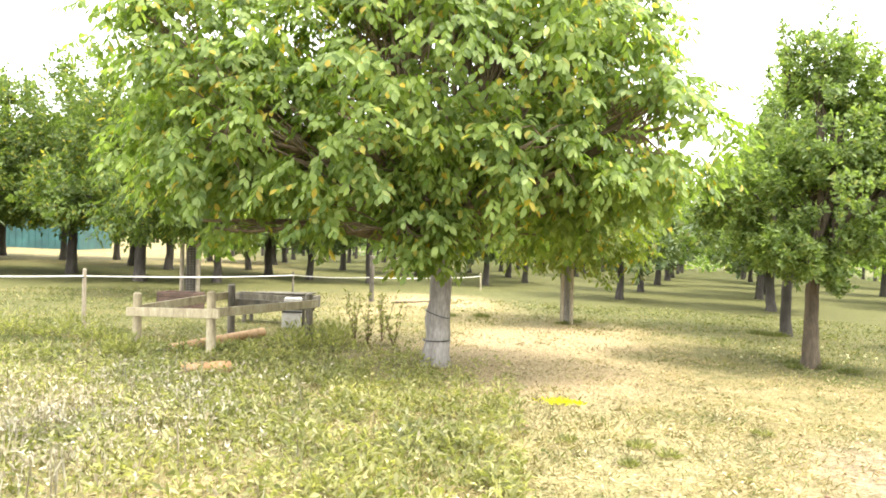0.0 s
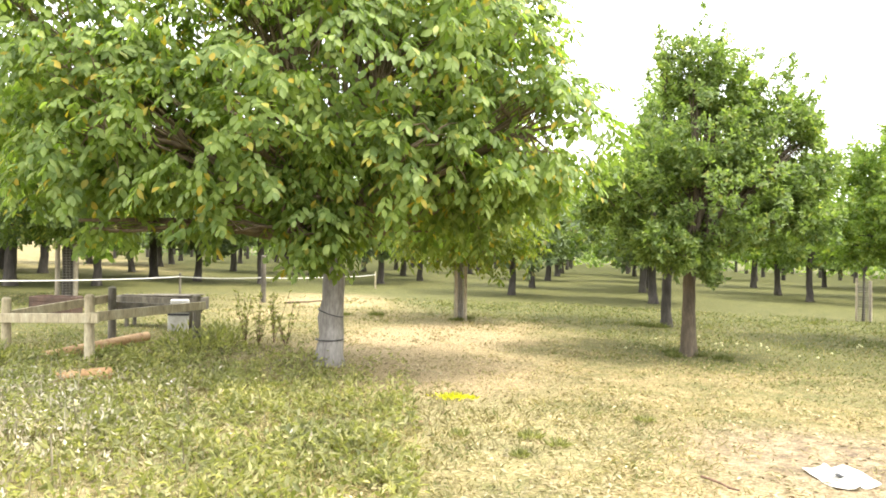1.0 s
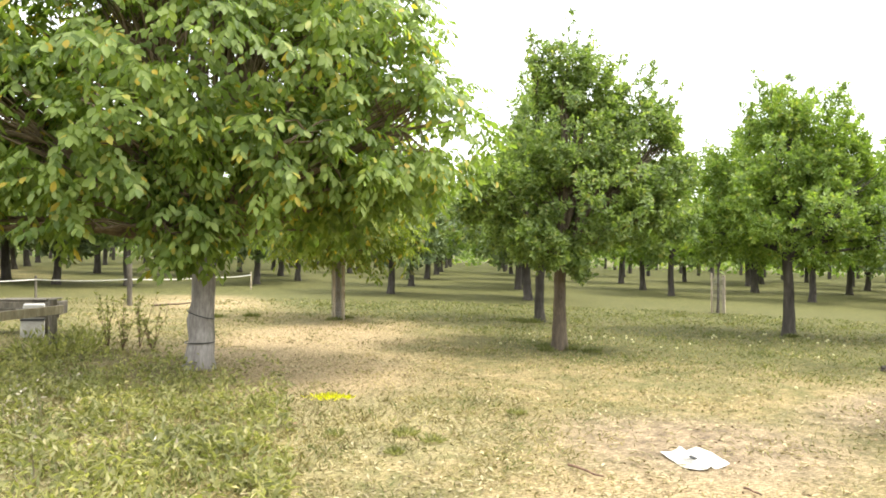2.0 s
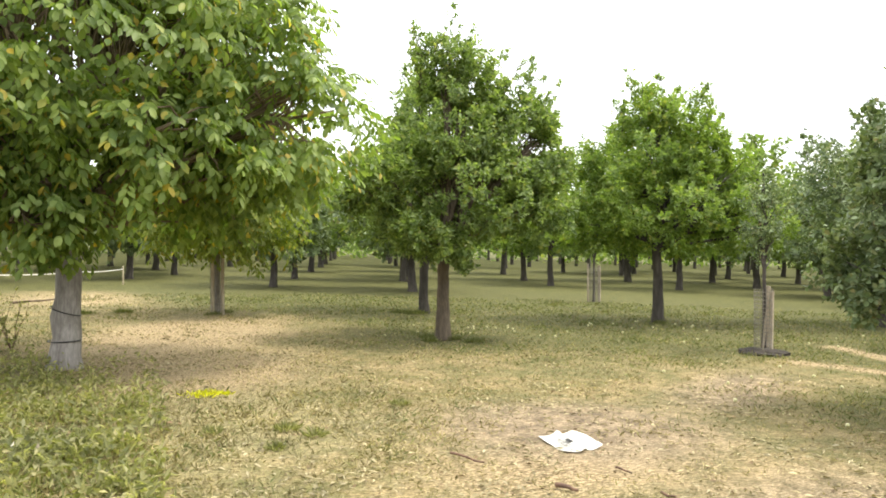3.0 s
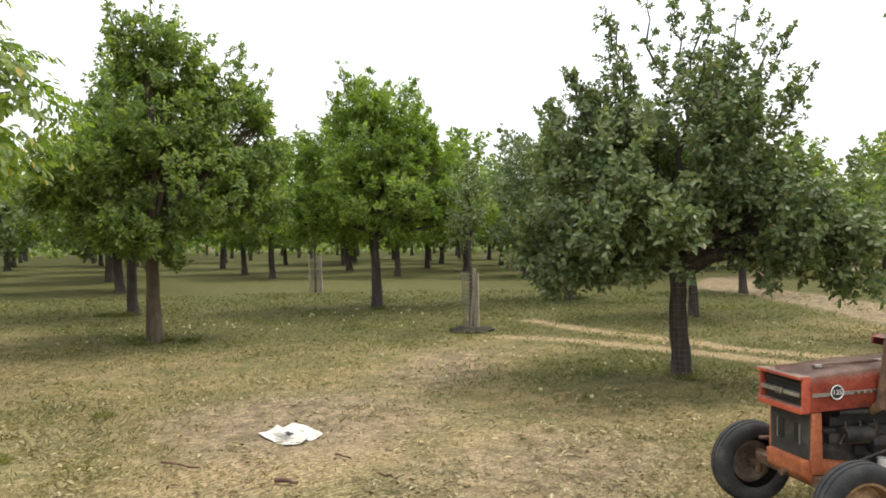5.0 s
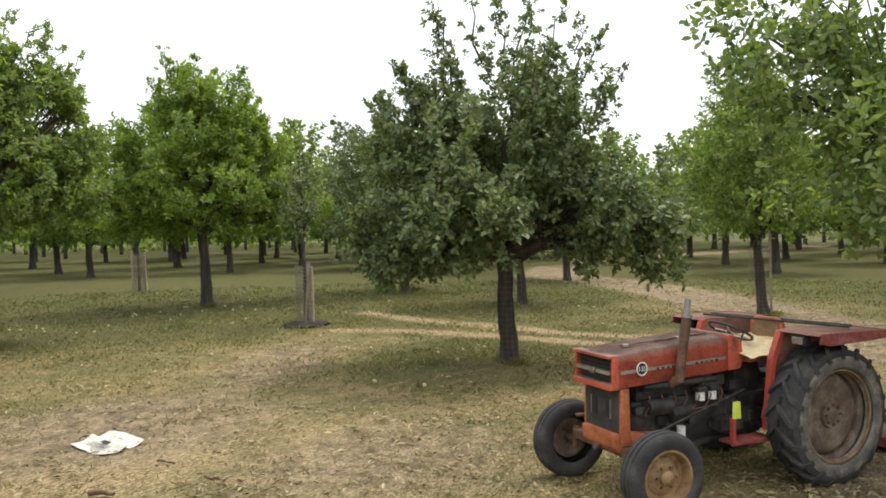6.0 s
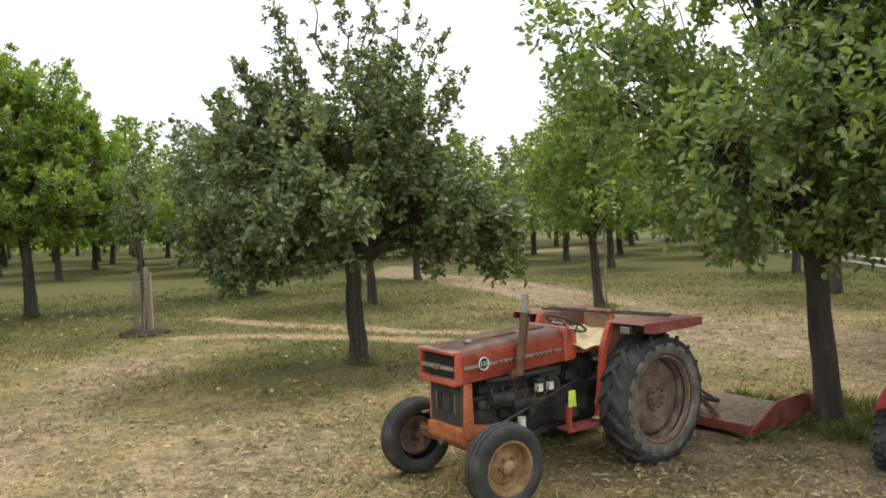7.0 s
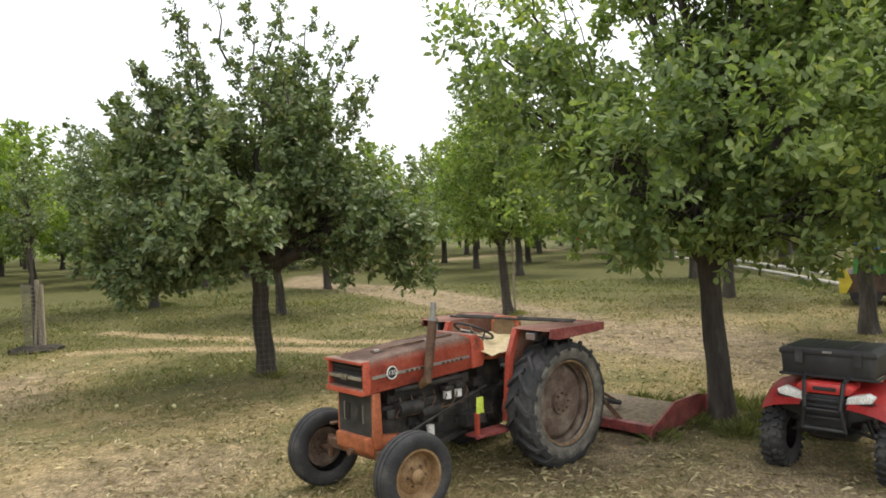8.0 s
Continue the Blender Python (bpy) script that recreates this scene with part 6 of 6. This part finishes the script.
# windfall apples under the nearer trees
M_FRUIT = worn("windfall_skin", [(0.3, (0.36, 0.34, 0.12)), (0.6, (0.58, 0.55, 0.30)), (0.8, (0.5, 0.24, 0.10))], 9, 0.45)
fr = bmesh.new()
bmesh.ops.create_uvsphere(fr, u_segments=10, v_segments=7, radius=.034)
for v_ in fr.verts:
    rr = math.hypot(v_.co.x, v_.co.y)
    v_.co.z *= .9
    if rr < .012:
        v_.co.z *= .72
first = part("windfall_apple", fr, M_FRUIT, None, "", 80)
tagged(first, "small pale windfall apple lying in the grass", "apple", "windfall apples")
fr_rng = random.Random(12)
for k in range(64):
    cu, cv, sp = fr_rng.choice(((13.5, 15.0, 2.6), (15.6, 18.2, 2.4), (11.0, 8.5, 2.6), (9.5, 18.5, 2.2), (18.5, 6.0, 2.5)))
    u, v = fr_rng.gauss(cu, sp * .6), fr_rng.gauss(cv, sp * .6)
    ob = first if k == 0 else copy_thing(first, Matrix.Identity(4))
    ob.matrix_basis = Matrix.Translation(place(u, v, .03)) @ pose(0, 0, 0, fr_rng.uniform(0, 90), fr_rng.uniform(0, 90), 0)
bt = Tubes()
bt.add(bend(np.array(place(-2.6, 27.6, .08)), np.array(place(-.9, 27.2, .16)), .12, 7, rg, .03), np.linspace(.05, .02, 7), 6)
tagged(new("fallen_branch", bt.mesh("fallen_branch", M_TWIG)), "bare fallen branch lying on the grass", "branch")

# ---- teal shed, white poles and painted wagon further off ----
sh = new("shed")
sh.matrix_basis = Matrix.Translation(place(-46, 73)) @ pose(0, 0, 0, 0, 0, 8)
part("wall", box(B(), -16, 8.5, -.1, .1, -.5, 4.6, .01), M_SHED, sh, "teal sheet-clad wall")
for k in range(40):
    part("rib", box(B(), -15.8 + k * .61, -15.72 + k * .61, -.16, -.1, -.4, 4.55, .01), M_SHED, sh)
part("end_wall", box(B(), 8.3, 8.5, .1, 10, -.5, 4.6, .01), M_SHED, sh)
part("roof", slab(B(), [(-.6, 4.6), (5, 6.4), (10.6, 4.6), (10.6, 4.75), (5, 6.6), (-.6, 4.75)], "x", -16.3, 8.8, 0), M_WIRE, sh, "grey sheet roof")
tagged(sh, "long teal sheet-clad shed behind the trees", "shed")

for k, (h, du) in enumerate(((.42, 0), (.22, .35))):
    wp = B()
    line = [(60, 1.0), (50, -.6), (38, -3.4), (30, -5.0), (24.5, -5.9), (21, -6.4)]
    for (a, b), (c, d) in zip(line, line[1:]):
        rod(wp, place(a + du, b + du, h), place(c + du, d + du, h), .07, seg=8)
    for a, b in line:
        rod(wp, place(a + du, b + du, -.1), place(a + du, b + du, h), .05, seg=8)
    tagged(part("white_rail", wp, M_WHITE_DULL), "low white pole rail beside the dirt track", "rail", "white rails")

wg = new("painted_wagon")
wg.matrix_basis = Matrix.Translation(place(21.98, -6.38)) @ pose(0, 0, 0, 0, 0, 256)
part("body", box(B(), -1.6, 1.6, -.85, .85, .36, .84, .03), M_BROWN, wg, "brown boarded wagon body")
for y in (-.87, .87):
    part("end_board", slab(B(), [(-1.64, .36), (-1.48, .36), (-1.34, .64), (-1.48, .98), (-1.64, .98)], "y", y - .015, y + .015, .006), M_YELLOW, wg, "yellow pointed end board")
    part("side_panel", box(B(), -1.32, 1.5, y - .012, y + .012, .85, 1.24, .008), M_GREEN, wg, "green painted panel")
    part("wedge_panel", slab(B(), [(-1.12, 1.25), (-.70, 1.25), (-.70, 1.44)], "y", y - .012, y + .012, .004), M_YELLOW, wg, "yellow wedge panel")
    part("top_panel", box(B(), -1.30, 1.5, y - .012, y + .012, 1.46, 1.80, .008), M_BLUE, wg, "blue painted panel")
    for x in (-1.27, -.05, 1.45):
        part("upright", box(B(), x - .03, x + .03, y * .97 - .025, y * .97 + .025, .84, 1.80, .005), M_BROWN, wg)
part("roof", box(B(), -1.40, 1.6, -.95, .95, 1.80, 1.87, .02), M_YELLOW, wg, "yellow painted roof boards")
for x in (-1.05, 1.0):
    for s_ in (1, -1):
        part("wheel", lathe(B(), [(.001, .06), (.14, .07), (.16, .05), (.30, .07), (.36, .05), (.37, 0), (.36, -.05), (.30, -.07), (.001, -.06)], 24, Matrix.Translation((x, .78 * s_, .36))), M_RUBBER, wg, "", 40)
tagged(wg, "brightly painted blue, green and yellow wagon under trees", "wagon")
rt = new("red_trailer")
rt.matrix_basis = Matrix.Translation(place(72, 6.8)) @ pose(0, 0, 0, 0, 0, 20)
part("body", box(B(), -.9, .9, -.6, .6, .9, 2.2, .05), M_ATV, rt)
for y in (-.6, .6):
    part("wheel", lathe(B(), [(.001, .08), (.35, .08), (.45, .04), (.45, -.04), (.35, -.08), (.001, -.08)], 20, Matrix.Translation((0, y, .44))), M_RUBBER, rt)
part("drawbar", box(B(), .9, 2.0, -.05, .05, .7, .85, .01), M_RUST, rt)
tagged(rt, "small red trailer far off between the trees", "trailer")


# ---- turf ----
def turf():
    """Blades, weeds and seed heads over the part of the ground that lies near the camera's stand."""
    r2 = np.random.default_rng(77)
    out = {"dry": [], "green": [], "head": [], "litter": []}
    n = 270000
    ang = r2.uniform(radians(-42), radians(118), n)
    d = 5.0 + 27.0 * r2.uniform(0, 1, n) ** 1.35
    u, v = d * np.sin(ang), d * np.cos(ang)
    bare, sand, lush_shade, weeds = covers(u, v)
    wob = np.array([noise.noise(Vector((a * .7, b * .7, 5))) + .6 * noise.noise(Vector((a * 2.3, b * 2.3, 7))) for a, b in zip(u, v)])
    keep = r2.uniform(0, 1, n) < np.clip(.85 + .5 * wob - 0.95 * bare - .75 * sand + .5 * weeds - .25 * lush_shade, .06, 1)
    green = r2.uniform(0, 1, n) < np.clip(.22 + .5 * wob + .7 * lush_shade - .5 * sand - .4 * bare, .03, .9)
    z = gz(u, v) - .008
    tall = (.035 + .02 * d / 20 + .05 * lush_shade + .09 * weeds) * (1 + .5 * wob)
    for nm, sel in (("turf_dry", keep & ~green), ("turf_green", keep & green)):
        k = int(sel.sum())
        p = np.stack([u[sel], v[sel], z[sel]], 1)
        ax = r2.normal(0, 1, (k, 3)) * [1, 1, 0] + np.array([[0, 0, 1]]) * r2.uniform(.15, 1.1, (k, 1))
        ln = np.maximum(.025, tall[sel]) * r2.uniform(.6, 1.7, k)
        wd = np.where(weeds[sel] > .4, .013, .008) * (1 + d[sel] / 14) * r2.uniform(.7, 1.4, k)
        me = leaf_mesh(nm, p, ax, unit(r2.normal(0, 1, (k, 3))), ln, wd, M_BLADE if nm == "turf_dry" else M_BLADE_GREEN, False)
        tagged(new(nm, me), "short dry straw-coloured grass blades" if nm == "turf_dry" else "green grass blades and weeds", "grass", kind="stuff")
    # weeds and pale seed heads in the rough corner
    k = 21000
    a, dd = r2.uniform(radians(-44), radians(4), k), 6 + 10 * r2.uniform(0, 1, k) ** 1.2
    u, v = dd * np.sin(a), dd * np.cos(a)
    w = covers(u, v)[3]
    cl = np.array([noise.noise(Vector((p * 1.1, q * 1.1, 11))) for p, q in zip(u, v)])
    sel = r2.uniform(0, 1, k) < np.clip(w * (.55 + 1.2 * cl), 0, 1)
    u, v, k = u[sel], v[sel], int(sel.sum())
    rep = 5
    hgt = np.repeat(r2.uniform(.04, .30, k), rep) * r2.uniform(.3, 1, k * rep)
    p = np.stack([np.repeat(u, rep) + r2.normal(0, .04, k * rep), np.repeat(v, rep) + r2.normal(0, .04, k * rep), np.repeat(gz(u, v), rep) + hgt], 1)
    me = leaf_mesh("weeds", p, r2.normal(0, 1, (k * rep, 3)) + [0, 0, .2], unit(r2.normal(0, .6, (k * rep, 3)) + [0, 0, 1]), r2.uniform(.05, .15, k * rep), r2.uniform(.02, .055, k * rep), M_WEED, False)
    tagged(new("weeds", me), "low leafy green weeds among dry grass", "weeds", kind="stuff")
    k = 9500
    u, v = r2.normal(-5.0, 1.25, k), r2.normal(8.4, 1.7, k)
    h = r2.uniform(.03, .42, k) * (.5 + .8 * np.array([noise.noise(Vector((p * 1.6, q * 1.6, 4))) + .4 for p, q in zip(u, v)]))
    p = np.stack([u, v, gz(u, v) + h], 1)
    me = leaf_mesh("seed_heads", p, r2.normal(0, .7, (k, 3)) + [0, 0, .5], unit(r2.normal(0, 1, (k, 3))), r2.uniform(.035, .10, k), r2.uniform(.014, .035, k), M_HEAD, False)
    tagged(new("seed_heads", me), "pale dry seed heads of tall weeds", "seed heads", kind="stuff")
    st = np.stack([u, v, gz(u, v) - .02], 1)[::6]
    me = leaf_mesh("dry_stalks", st, np.stack([r2.normal(0, .12, len(st)), r2.normal(0, .12, len(st)), np.ones(len(st))], 1), unit(r2.normal(0, 1, (len(st), 3))), h[::6] + .08, np.full(len(st), .006), M_HEAD, False)
    tagged(new("dry_stalks", me), "thin dry stalks of tall weeds", "stalks", kind="stuff")
    # flakes of old hay and cut grass lying flat, in drifts
    k = 60000
    a, dd = r2.uniform(radians(-42), radians(118), k), 5.0 + 15 * r2.uniform(0, 1, k) ** 1.25
    u, v = dd * np.sin(a), dd * np.cos(a)
    cl = np.array([noise.noise(Vector((p * .9, q * .9, 21))) + .7 * noise.noise(Vector((p * 3.1, q * 3.1, 23))) for p, q in zip(u, v)])
    sel = r2.uniform(0, 1, k) < np.clip(.42 + 1.3 * cl - .35 * covers(u, v)[3] - .8 * covers(u, v)[2], 0.01, 1)
    u, v, dd, k = u[sel], v[sel], dd[sel], int(sel.sum())
    p = np.stack([u, v, gz(u, v) + r2.uniform(.012, .045, k)], 1)
    me = leaf_mesh("hay_litter", p, r2.normal(0, 1, (k, 3)) * [1, 1, .18], unit(r2.normal(0, .3, (k, 3)) + [0, 0, 1]), r2.uniform(.04, .13, k), r2.uniform(.009, .024, k) * (1 + dd / 20), M_HAY, False)
    tagged(new("hay_litter", me), "pale flakes of old hay strewn on the turf", "hay", kind="stuff")
    k = 5200
    a, dd = r2.uniform(radians(-30), radians(115), k), 5.2 + 20 * r2.uniform(0, 1, k) ** 1.3
    u, v = dd * np.sin(a), dd * np.cos(a)
    p = np.stack([u, v, gz(u, v) + .012], 1)
    me = leaf_mesh("leaf_litter", p, r2.normal(0, 1, (k, 3)) * [1, 1, .25], unit(r2.normal(0, .4, (k, 3)) + [0, 0, 1]), r2.uniform(.03, .085, k), r2.uniform(.02, .045, k), M_DEAD, False)
    tagged(new("leaf_litter", me), "fallen brown leaves and bits scattered on turf", "leaf litter", kind="stuff")


turf()
